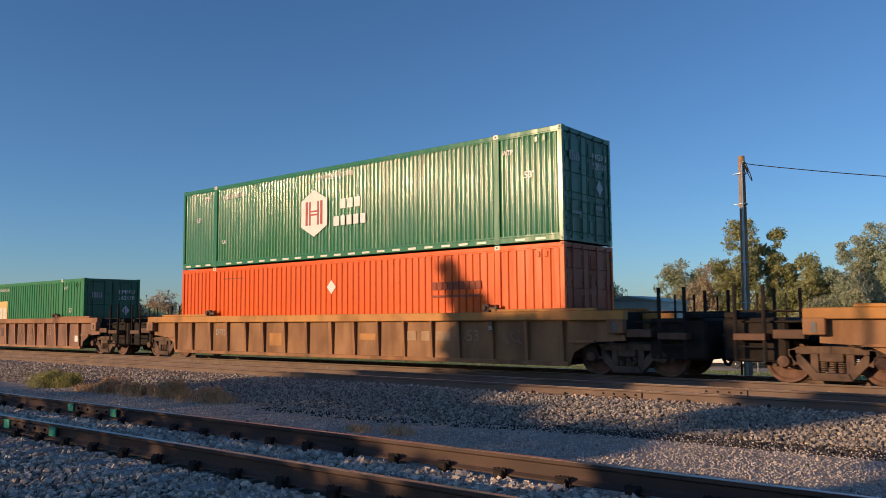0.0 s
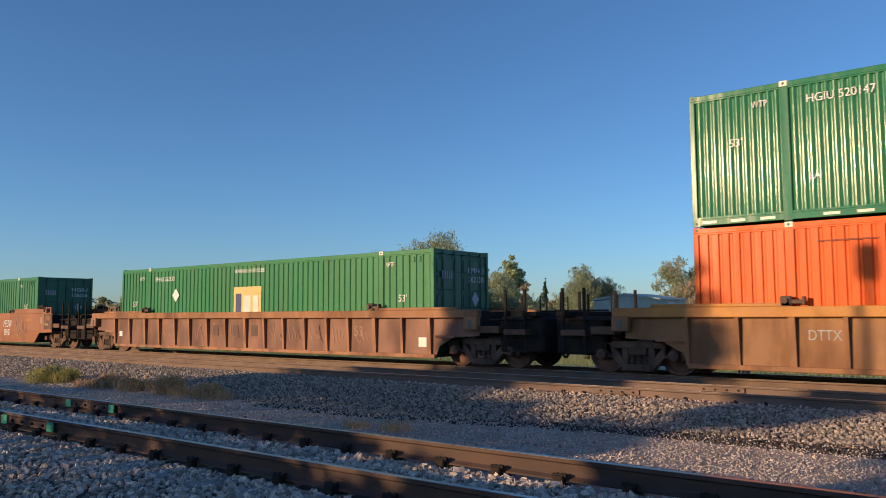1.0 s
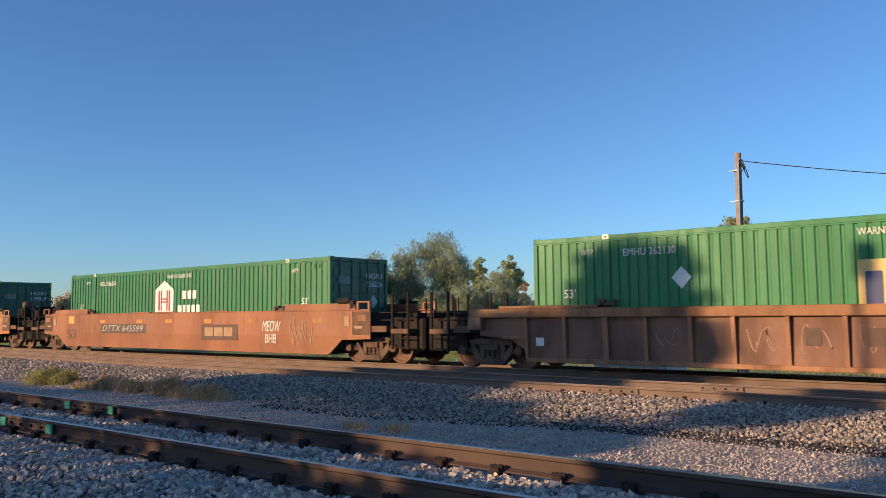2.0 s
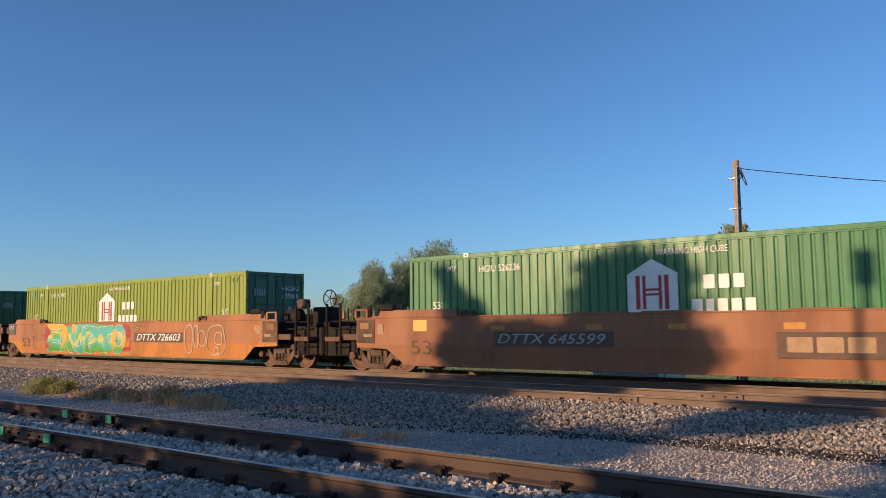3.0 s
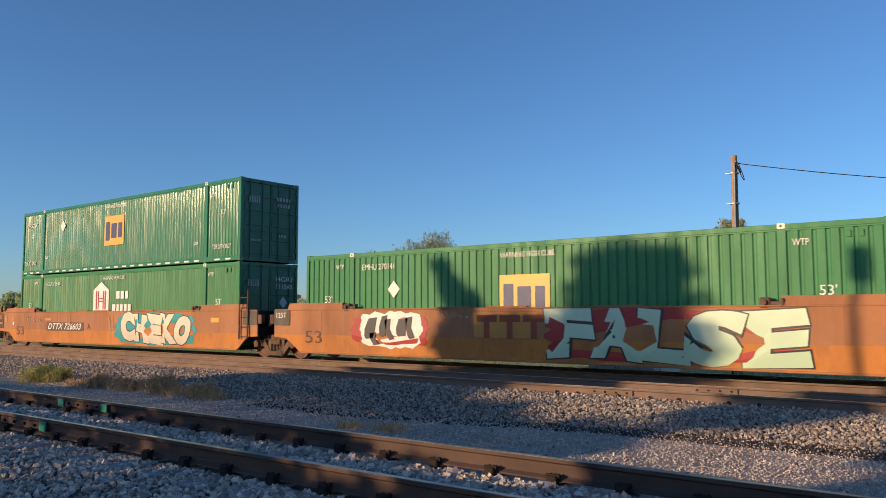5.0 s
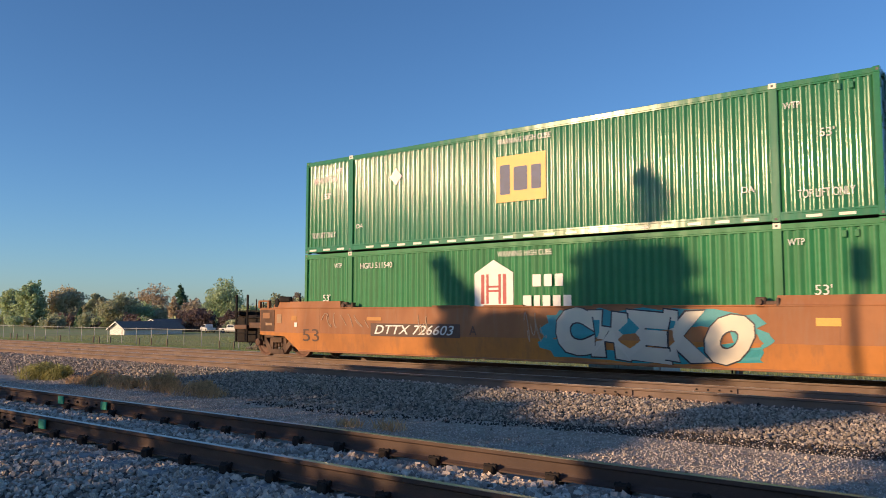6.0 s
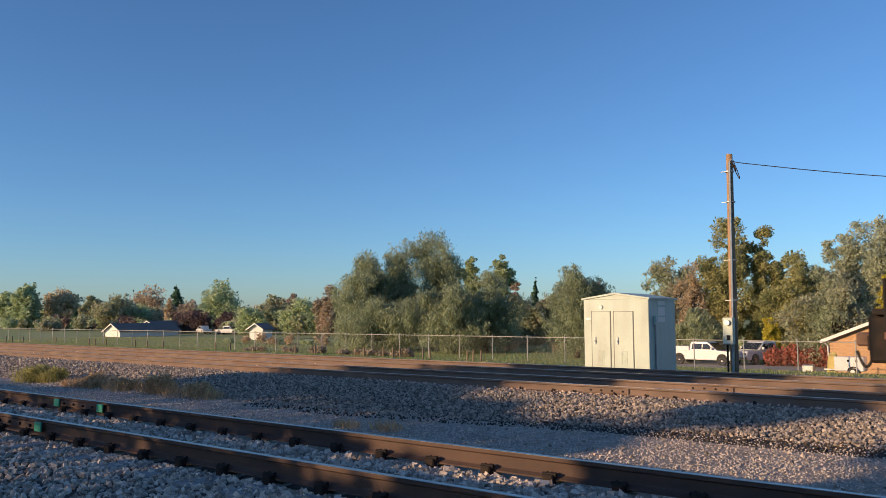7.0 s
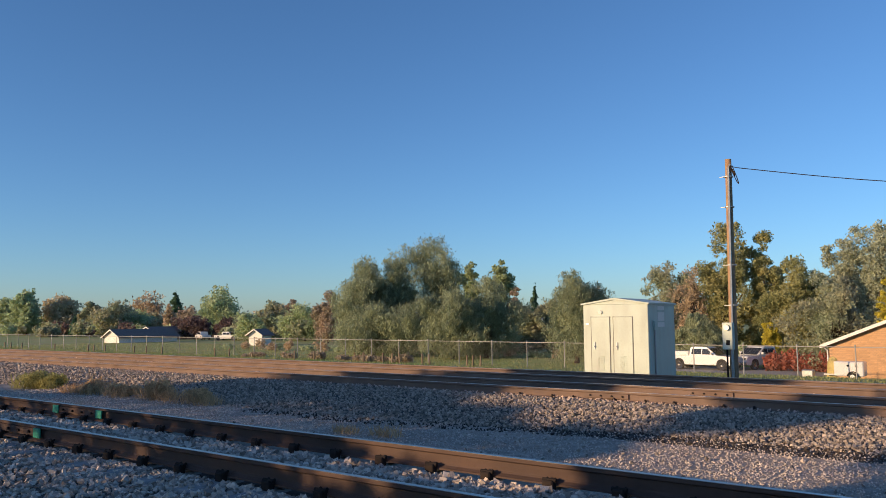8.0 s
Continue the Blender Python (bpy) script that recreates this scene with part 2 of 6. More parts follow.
LEAF = dict(
    # green, orange and dark tones lifted paler in place of distance haze
    green=leaf("leaf_green", (0.501, 0.595, 0.337), (0.386, 0.462, 0.275)),
    orange=leaf("leaf_orange", (0.699, 0.545, 0.336), (0.412, 0.412, 0.261)),
    darkgreen=leaf("leaf_dark", (0.354, 0.409, 0.255), (0.420, 0.405, 0.274)),
    tan=leaf("leaf_tan", (0.56, 0.44, 0.30), (0.44, 0.36, 0.24)),
    evergreen=leaf("needle_green", (0.109, 0.202, 0.113), (0.092, 0.169, 0.107)),
    purple=leaf("leaf_purple", (0.204, 0.143, 0.133), (0.153, 0.120, 0.111)),
    rust=leaf("leaf_rust", (0.46, 0.36, 0.27), (0.36, 0.33, 0.24)),
    willow=leaf("leaf_willow", (0.38, 0.43, 0.27), (0.27, 0.32, 0.20)),
    pale=leaf("leaf_pale_green", (0.42, 0.48, 0.25), (0.29, 0.36, 0.18)),
    cotton=leaf("leaf_cottonwood", (0.458, 0.429, 0.186), (0.266, 0.295, 0.136)),
    grey=leaf("leaf_grey_green", (0.491, 0.528, 0.377), (0.377, 0.413, 0.292)),
    yellow=leaf("leaf_yellow", (0.64, 0.56, 0.08), (0.50, 0.46, 0.08)),
    red=leaf("leaf_red_hedge", (0.444, 0.132, 0.090), (0.302, 0.120, 0.081)),
    straw=leaf("dry_grass", (0.70, 0.48, 0.26), (0.54, 0.37, 0.20)),
    grass=leaf("field_grass", (0.250, 0.330, 0.120), (0.360, 0.350, 0.170)),
    sage=leaf("yellow_green_weed", (0.440, 0.420, 0.160), (0.340, 0.330, 0.130)),)


# ---- mesh helpers ----
def box(bm, x0, x1, y0, y1, z0, z1, m=None):
    v = [bm.verts.new((x, y, z)) for x in (x0, x1) for y in (y0, y1) for z in (z0, z1)]
    for f in ((0, 1, 3, 2), (4, 6, 7, 5), (0, 4, 5, 1), (2, 3, 7, 6), (0, 2, 6, 4), (1, 5, 7, 3)):
        bm.faces.new([v[i] for i in f])
    if m is not None:
        bmesh.ops.transform(bm, matrix=m, verts=v)
    return v


def rbox(bm, x0, x1, y0, y1, z0, z1, r=0.01):
    """A box with rounded edges."""
    b = bmesh.new()
    box(b, x0, x1, y0, y1, z0, z1)
    bmesh.ops.recalc_face_normals(b, faces=b.faces)
    bmesh.ops.bevel(b, geom=list(b.edges), offset=r, segments=1, affect="EDGES")
    join(bm, b)


def join(bm, other):
    me = bpy.data.meshes.new("tmp")
    other.to_mesh(me), other.free()
    bm.from_mesh(me)
    bpy.data.meshes.remove(me)


def prism(bm, pts, y0, y1):
    """A flat outline in x and z, given thickness along y."""
    a = [bm.verts.new((x, y0, z)) for x, z in pts]
    b = [bm.verts.new((x, y1, z)) for x, z in pts]
    bm.faces.new(a), bm.faces.new(b[::-1])
    for i in range(len(pts)):
        j = (i + 1) % len(pts)
        bm.faces.new((a[i], b[i], b[j], a[j]))
    return a + b


def tube(bm, p, q, r, r2=None, n=8):
    p, q = Vector(p), Vector(q)
    d = (q - p)
    m = Matrix.Translation((p + q) / 2) @ d.to_track_quat("Z", "Y").to_matrix().to_4x4()
    bmesh.ops.create_cone(bm, cap_ends=True, segments=n, radius1=r, radius2=r if r2 is None else r2, depth=d.length, matrix=m)


def lathe(bm, prof, n=24, m=None):
    """Turns an outline of (radius, y) round the y axis."""
    rings = [[bm.verts.new((r * math.cos(2 * math.pi * k / n), y, r * math.sin(2 * math.pi * k / n))) for k in range(n)] for r, y in prof]
    for a, b in zip(rings, rings[1:]):
        for k in range(n):
            bm.faces.new((a[k], a[(k + 1) % n], b[(k + 1) % n], b[k]))
    bm.faces.new(rings[0]), bm.faces.new(rings[-1])
    if m is not None:
        bmesh.ops.transform(bm, matrix=m, verts=[v for r in rings for v in r])


def finish(bm, name, material, smooth=False):
    bmesh.ops.recalc_face_normals(bm, faces=bm.faces)
    me = bpy.data.meshes.new(name)
    bm.to_mesh(me), bm.free()
    me.materials.append(material)
    if smooth:
        me.polygons.foreach_set("use_smooth", [True] * len(me.polygons))
    return me


def part(name, bm, material, parent, label="", at=None, smooth=False):
    """One mesh object under a thing or under a part; bm may be a ready mesh."""
    me = bm if isinstance(bm, bpy.types.Mesh) else finish(bm, name, material, smooth)
    ob = new(name, me)
    ob.parent = parent
    if at is not None:
        ob.matrix_basis = at
    return tagged(ob, label)


def thing(name, bm, material, label, category, at=None, group="", kind="", smooth=False):
    """A top-level object: one mesh, or an Empty where bm is None."""
    me = None if bm is None else bm if isinstance(bm, bpy.types.Mesh) else finish(bm, name, material, smooth)
    ob = new(name, me)
    if at is not None:
        ob.matrix_basis = at
    return tagged(ob, label, category, group, kind)


def one_box(name, dims, material, parent, label="", r=0.0):
    bm = bmesh.new()
    rbox(bm, *dims, r) if r else box(bm, *dims)
    return part(name, bm, material, parent, label)


def soup(name, verts, faces, material):
    """A mesh from arrays of corners."""
    me = bpy.data.meshes.new(name)
    me.from_pydata(verts.tolist(), [], faces.tolist())
    me.materials.append(material)
    return me


WORDS = {}


def lettering(text, height, fat=0.0, width=None, shear=0.0):
    """A mesh of raised letters in x and z that faces -y, its lower left corner at the origin."""
    key = (text, height, fat, width, shear)
    if key not in WORDS:
        cu = bpy.data.curves.new("lettering", "FONT")
        cu.body, cu.size, cu.extrude, cu.offset, cu.shear, cu.resolution_u = text, 1.0, 0.0015, fat, shear, 3
        cu.space_character = 0.92 if fat > 0.03 else 1.0
        ob = bpy.data.objects.new("lettering", cu)
        scene.collection.objects.link(ob)
        bpy.context.view_layer.update()
        me = bpy.data.meshes.new_from_object(ob)
        bpy.data.objects.remove(ob)
        c = np.array([v.co[:] for v in me.vertices])
        lo, hi = c.min(0), c.max(0)
        k = height / (hi[1] - lo[1])
        kx = k if width is None else width / (hi[0] - lo[0])
        out = np.stack([(c[:, 0] - lo[0]) * kx, -c[:, 2], (c[:, 1] - lo[1]) * k], 1)
        me.vertices.foreach_set("co", out.ravel())
        me.materials.clear()
        WORDS[key] = me
    return WORDS[key]


def write(text, x, y, z, height, material, parent, fat=0.0, width=None, shear=0.0, name="lettering", label=""):
    me = lettering(text, height, fat, width, shear).copy()
    me.materials.append(material)
    return part(name, me, None, parent, label, pose(x, y, z))


def panel(name, pts, y, material, parent, label="", t=0.006):
    """A flat marking with an outline in x and z."""
    bm = bmesh.new()
    prism(bm, pts, y - t, y)
    return part(name, bm, material, parent, label)


def rect(x0, x1, z0, z1):
    return [(x0, z0), (x1, z0), (x1, z1), (x0, z1)]

# ---- ground: ballast beds, banks and the lower field, one sheet to the horizon ----
PROFILE = [(-4000, -0.3), (-30, -0.3), (2, -0.20), (4.75, -0.17), (5.2, -0.14), (6.2, -0.14), (6.8, -0.24), (7.4, -0.40), (10.3, -0.41), (10.9, -0.38), (13.0, -0.19), (13.6, -0.17), (20.0, -0.17),
           (20.6, -0.22), (22.2, -0.55), (26.5, -0.6), (31, -1.9), (49, -2.02), (54, -2.45), (60, -2.85), (200, -2.85), (4500, -2.85)]


def ground_z(y):
    return float(np.interp(y, [p[0] for p in PROFILE], [p[1] for p in PROFILE]))


def sheet(name, y0, y1, xs, material, label, category):
    ys = sorted({y0, y1} | {p[0] for p in PROFILE if y0 < p[0] < y1})
    bm = bmesh.new()
    rows = [[bm.verts.new((x, y, ground_z(y))) for x in xs] for y in ys]
    for a, b in zip(rows, rows[1:]):
        for i in range(len(xs) - 1):
            bm.faces.new((a[i], a[i + 1], b[i + 1], b[i]))
    return bm


def build_ground():
    xs = [-4500, -600, -200, -90, -40, -20, 0, 20, 60, 200, 900, 4500]
    bm = sheet("ground", -4000, 4500, xs, None, "", "")
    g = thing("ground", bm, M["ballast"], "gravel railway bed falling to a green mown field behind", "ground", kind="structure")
    g.data.materials.append(M["lawn"])
    g.data.materials.append(M["gravel_bed"])
    for p in g.data.polygons:
        if p.center.y > 30:
            p.material_index = 1
        elif 6.2 < p.center.y < 10.7:
            p.material_index = 2


def shards(rng, n):
    """Small sharp six-cornered stones."""
    tips = np.array([(-1, -0.4, -0.35), (1, -0.35, 0.3), (0.3, 1, -0.4), (-0.4, 0.55, 0.75), (0.35, -0.75, 0.75), (0.1, -0.3, -1)], float) * 0.62
    v = tips[None] * rng.uniform(0.65, 1.15, (n, 6, 1)) * rng.uniform(0.6, 1.2, (n, 1, 3)) + rng.normal(size=(n, 6, 3)) * 0.07
    return v, np.array(((0, 4, 3), (4, 1, 3), (1, 2, 3), (2, 0, 3), (4, 0, 5), (1, 4, 5), (2, 1, 5), (0, 2, 5)))


def stones(name, n, xr, yr, size, material, seed, label, lift=0.35, foot="", blocky=False):
    """Broken stones strewn over the bed, thicker towards the camera's end."""
    rng = np.random.default_rng(seed)
    x0, x1 = xr
    u = rng.random(n)
    x = x1 - (x1 - x0) * u ** 1.35
    y = rng.uniform(yr[0], yr[1], n)
    # the foot of the bank draws back where the path widens
    b = 0.85 * np.clip((x + 10) / 5, 0, 1)
    if foot == "path":
        y = yr[0] + (y - yr[0]) * (1 + b / (yr[1] - yr[0]))
    elif foot == "bank":
        y = yr[1] - (yr[1] - y) * (1 - b / (yr[1] - yr[0]))
    elif foot == "edge":
        y = y + b
    z = np.interp(y, [p[0] for p in PROFILE], [p[1] for p in PROFILE])
    if yr[0] < 2:
        # the near bed thins out behind
        y = yr[1] - (yr[1] - y) ** 1.7 / (yr[1] - yr[0]) ** 0.7 - np.abs(rng.normal(size=n)) * (yr[1] - y) * 0.25
        x = np.where(rng.random(n) < 0.5, x + np.abs(rng.normal(size=n)) * 1.6, x)
        z = np.interp(y, [p[0] for p in PROFILE], [p[1] for p in PROFILE])
    s = rng.uniform(size[0], size[1], n) * (1 + np.maximum(0, -x - 12) * 0.025)
    if blocky:
        corners = np.array([(a, b, c) for a in (-1, 1) for b in (-1, 1) for c in (-1, 1)], float) * 0.44
        v = corners[None] * rng.uniform(0.62, 1.12, (n, 8, 1)) * rng.uniform(0.65, 1.25, (n, 1, 3)) + rng.normal(size=(n, 8, 3)) * 0.06
        f = np.array(((0, 1, 3), (0, 3, 2), (4, 6, 7), (4, 7, 5), (0, 4, 5), (0, 5, 1), (2, 3, 7), (2, 7, 6), (0, 2, 6), (0, 6, 4), (1, 5, 7), (1, 7, 3)))
    else:
        v, f = shards(rng, n)
    k = v.shape[1]
    q = rng.normal(size=(n, 4))
    q /= np.linalg.norm(q, axis=1)[:, None]
    w, a, b, c = q.T
    rot = np.stack([1 - 2 * (b * b + c * c), 2 * (a * b - c * w), 2 * (a * c + b * w), 2 * (a * b + c * w), 1 - 2 * (a * a + c * c), 2 * (b * c - a * w),
                    2 * (a * c - b * w), 2 * (b * c + a * w), 1 - 2 * (a * a + b * b)], 1).reshape(n, 3, 3)
    v = np.einsum("nij,nkj->nki", rot, v) * s[:, None, None]
    v += np.stack([x, y, z + s * rng.uniform(-0.1, lift, n)], 1)[:, None]
    faces = (f[None] + k * np.arange(n)[:, None, None]).reshape(-1, 3)
    me = soup(name, v.reshape(-1, 3), faces, material)
    thing(name, me, None, label, "gravel", kind="stuff")


def build_stones():
    stones("ballast_stones", 46000, (-38, 3), (10.5, 13.75), (0.027, 0.051), M["stone"], 1, "grey broken ballast stones on the bank of the main line", 0.5, foot="bank", blocky=True)
    stones("track_stones", 18000, (-75, 2), (13.7, 17.2), (0.04, 0.07), M["stone_brown"], 2, "dusty brown ballast stones between the rails of the main line", 0.2)
    stones("far_track_stones", 6000, (-75, 2), (19.0, 21.2), (0.05, 0.08), M["stone_brown"], 8, "dusty brown ballast stones beyond the train's track", 0.2)
    stones("path_gravel", 50000, (-22, 2.0), (6.7, 10.6), (0.012, 0.032), M["stone_fine"], 3, "pale fine gravel beside the siding", foot="path")
    stones("siding_stones", 12500, (-21, 1.0), (5.05, 6.28), (0.038, 0.072), M["stone_pale"], 4, "pale ballast stones between the siding rails", 0.35, blocky=True)
    stones("foreground_stones", 28000, (-15, 0.6), (0.9, 4.8), (0.030, 0.060), M["stone_pale"], 5, "pale ballast stones in front of the siding", 0.5, blocky=True)
    stones("ground_debris", 1500, (-13, 1), (10.1, 10.6), (0.02, 0.05), M["debris"], 6, "dark crumbled debris along the foot of the ballast", 0.5, "edge")
    stones("loose_stones", 240, (-12, 0), (8.5, 10.8), (0.03, 0.065), M["stone"], 7, "larger loose stones strewn over the path", 0.3)


# ---- rails ----
RAIL_H = 0.19
RAIL = [(-0.07, 0), (0.07, 0), (0.07, 0.014), (0.018, 0.035), (0.010, 0.05), (0.010, 0.125), (0.036, 0.14), (0.036, 0.168), (-0.036, 0.168), (-0.036, 0.14), (-0.010, 0.125), (-0.010, 0.05), (-0.018, 0.035), (-0.07, 0.014)]


def rail(y, top, x0, x1, label, steel="rail"):
    bm = bmesh.new()
    a = [bm.verts.new((x0, y + p, top - 0.004 - RAIL_H + z * RAIL_H / 0.168)) for p, z in RAIL]
    b = [bm.verts.new((x1, y + p, top - 0.004 - RAIL_H + z * RAIL_H / 0.168)) for p, z in RAIL]
    for i in range(len(RAIL)):
        j = (i + 1) % len(RAIL)
        bm.faces.new((a[i], a[j], b[j], b[i]))
    bm.faces.new(a), bm.faces.new(b)
    ob = thing("rail", bm, M[steel], label, "rail", group="rails of the tracks")
    bm = bmesh.new()
    rbox(bm, x0, x1, y - 0.030, y + 0.030, top - 0.006, top, 0.002)
    part("running_surface", bm, M["shine"], ob, "polished steel running surface")
    return ob


def joint(parent, y, top, x0, x1, paint, side=-1, steel="rail"):
    """A fishplate with bolts, its ends daubed with teal paint."""
    bm = bmesh.new()
    ya, yb = sorted((y + side * 0.012, y + side * 0.045))
    box(bm, x0, x1, ya, yb, top - 0.135, top - 0.045)
    p = part("joint_bar", bm, M[steel], parent)
    for k in range(4):
        x = x0 + (x1 - x0) * (k + 0.5) / 4
        bm = bmesh.new()
        tube(bm, (x, y + side * 0.04, top - 0.09), (x, y + side * 0.07, top - 0.09), 0.018, n=6)
        part("bolt", bm, M["black"], p)
    if paint:
        for xa in (x0 - 0.17, x1):
            bm = bmesh.new()
            rbox(bm, xa, xa + 0.17, y + side * 0.062 - 0.01, y + side * 0.062 + 0.012, top - 0.15, top - 0.03, 0.006)
            part("paint_mark", bm, M["teal"], p, "teal paint daub")


def build_rails():
    for y in (14.12, 15.60):
        r = rail(y, 0, -260, 90, "dusty rusted steel rail of the nearer main line", "rail_dusty")
        joint(r, y, 0, -7.4 + (y - 14.12), -6.5 + (y - 14.12), False, steel="rail_dusty")
    for y in (17.37, 18.87):
        rail(y, 0, -260, 90, "dusty rusted steel rail under the passing train", "rail_dusty")
    for y, x in ((6.41, -12.72), (4.90, -11.45)):
        r = rail(y, 0.09, -120, 40, "brown rusty steel rail of the siding")
        joint(r, y, 0.09, x, x + 1.15, True)
    # rail anchors along the near main rail
    bm = bmesh.new()
    rbox(bm, -0.04, 0.04, -0.09, -0.03, -0.20, -0.145, 0.012)
    rbox(bm, -0.015, 0.015, -0.10, -0.06, -0.18, -0.12, 0.006)
    me = finish(bm, "rail_anchor", M["black"])
    for k in range(8):
        thing("rail_anchor", me, None, "rusty steel anchor clipped under the rail", "rail anchor", pose(-8.9 + k * 0.68 + 0.12 * math.sin(k * 2.3), 14.14, 0.005), "rail anchors")
    # concrete ties of the siding, with their clips
    first = None
    for k in range(46):
        at = pose(-5.74 - 0.68 * 34 + k * 0.68, 0, 0)
        if first is None:
            bm = bmesh.new()
            rbox(bm, -0.12, 0.12, 4.33, 6.98, -0.34, -0.138, 0.02)
            first = thing("railway_tie", bm, M["concrete"], "grey concrete tie half sunk in ballast", "railway tie", at, "ties of the siding")
            for y in (4.90, 6.41):
                for s in (-1, 1):
                    bm = bmesh.new()
                    rbox(bm, -0.055, 0.055, y + s * 0.10 - 0.04, y + s * 0.10 + 0.04, -0.142, -0.05, 0.012)
                    tube(bm, (-0.07, y + s * 0.09, -0.055), (0.07, y + s * 0.09, -0.055), 0.02, n=8)
                    tube(bm, (-0.04, y + s * 0.12, -0.07), (-0.04, y + s * 0.05, -0.045), 0.014, n=6)
                    tube(bm, (0.04, y + s * 0.12, -0.07), (0.04, y + s * 0.05, -0.045), 0.014, n=6)
                    part("rail_clip", bm, M["black"], first, "black spring clip")
        else:
            copy_thing(first, at)


# ---- vegetation ----
def leaf_cloud(rng, blobs, n, size, droop=0.0):
    """Many small pointed leaves in an uneven cloud of blobs (x, y, z, rx, ry, rz), turned roughly outwards from each clump."""
    b = np.array(blobs, float)
    vol = (b[:, 3] * b[:, 4] * b[:, 5]) ** 0.78
    pick = rng.choice(len(b), n, p=vol / vol.sum())
    d = rng.normal(size=(n, 3))
    d /= np.linalg.norm(d, axis=1)[:, None]
    r = rng.random(n) ** 0.45 * (0.72 + 0.40 * rng.random(n))
    c = b[pick, :3] + d * r[:, None] * b[pick, 3:]
    s = rng.uniform(0.55, 1.35, n) * size
    out = d + rng.normal(size=(n, 3)) * 0.8
    t1 = rng.normal(size=(n, 3)) * (1 - 0.7 * min(1.0, droop * 2))
    t1[:, 2] -= droop * 3
    t1 -= out * ((t1 * out).sum(1) / ((out * out).sum(1) + 1e-6))[:, None]
    t1 /= np.linalg.norm(t1, axis=1)[:, None] + 1e-6
    t2 = np.cross(t1, out)
    t2 /= np.linalg.norm(t2, axis=1)[:, None] + 1e-6
    a, e = t1 * (s * (1.1 + 1.6 * droop))[:, None], t2 * (s * (0.62 - 0.5 * droop))[:, None]
    v = np.stack([c - a - e, c - a + e, c + a], 1).reshape(-1, 3)
    return v, np.arange(3 * n).reshape(n, 3)


def tree(kind, x, y, top, width, seed, label, n=3200, name="tree"):
    rng = np.random.default_rng(seed)
    z0 = ground_z(y)
    h = (top - z0) * 1.04
    t = thing(name, None, None, label, "tree", pose(x, y, z0))
    r = width / 2
    bm = bmesh.new()
    tube(bm, (0, 0, -0.3), (0.1 * r, 0, h * 0.45), 0.035 * h, 0.02 * h, 8)
    blobs = []
    if kind == "evergreen":
        tube(bm, (0.1 * r, 0, h * 0.4), (0, 0, h * 0.97), 0.02 * h, 0.005 * h, 6)
        for k in range(16):
            f = k / 15
            rr = r * (1.02 - f) * rng.uniform(0.8, 1.1)
            blobs.append((rng.normal() * 0.06 * r, rng.normal() * 0.06 * r, h * (0.12 + 0.86 * f), rr, rr, h * 0.06))
    else:
        low = 0.08 if kind != "tan" else 0.3
        heads = [(rng.uniform(-0.15, 0.15), rng.uniform(-0.2, 0.2), 1.0, 0.70)]
        for q in range(3):
            heads.append((rng.uniform(0.25, 0.5) * (-1) ** q, rng.uniform(-0.4, 0.4), rng.uniform(0.68, 0.92), rng.uniform(0.42, 0.6)))
        for k in range(56):
            hx, hy, hf, hr = heads[k % 4]
            f = low + (hf - low) * ((k // 4 + rng.random()) / 14) ** 0.8
            ang = k * 2.4 + rng.random()
            env = max(0.05, 1 - abs((f / hf - 0.46) / 0.57) ** 2.6) ** 0.6
            out = r * hr * env * rng.uniform(0.25, 0.95)
            p = Vector((hx * r + math.cos(ang) * out, hy * r + math.sin(ang) * out * 0.8, h * f))
            if k % 2:
                tube(bm, (0.05 * r, 0, h * rng.uniform(0.12, 0.4)), p, 0.010 * h, 0.004 * h, 5)
            br = r * rng.uniform(0.17, 0.36)
            blobs.append((p.x, p.y, min(p.z, h * hf - br * 0.7), br, br, br * rng.uniform(0.65, 1.0)))
            if kind == "willow" and f > 0.35:
                blobs.append((p.x * 1.05, p.y * 1.05, p.z - h * 0.11, br * 0.55, br * 0.55, h * 0.13))
        # twigs carry small sprays of leaves out of each bough's mass
        for bx, by, bz, ra, rb, rc in list(blobs):
            for q in range(7):
                d = Vector((rng.normal(), rng.normal(), rng.normal() + 0.25)).normalized()
                e = rng.uniform(0.7, 1.25)
                k = ra * rng.uniform(0.16, 0.40)
                blobs.append((bx + d.x * ra * e, by + d.y * rb * e, min(bz + d.z * rc * e, h), k, k, k * rng.uniform(0.6, 1.3)))
        blobs.append((0, 0, h * 0.40, r * 0.62, r * 0.55, h * 0.34))
        blobs.append((0, 0, h * 0.16, r * 0.75, r * 0.6, h * 0.15))
    part("trunk", bm, M["bark"], t)
    dist = math.hypot(x, y)
    v, f = leaf_cloud(rng, blobs, n if kind != "tan" else n // 4, (0.0011 if kind == "willow" else 0.0013 if n > 8000 else 0.0019) * dist, 0.35 if kind == "willow" else 0.0)
    v[:, 2] = np.maximum(v[:, 2], 0.1)
    part("crown", soup("crown", v, f, LEAF[kind]), None, t)
    return t


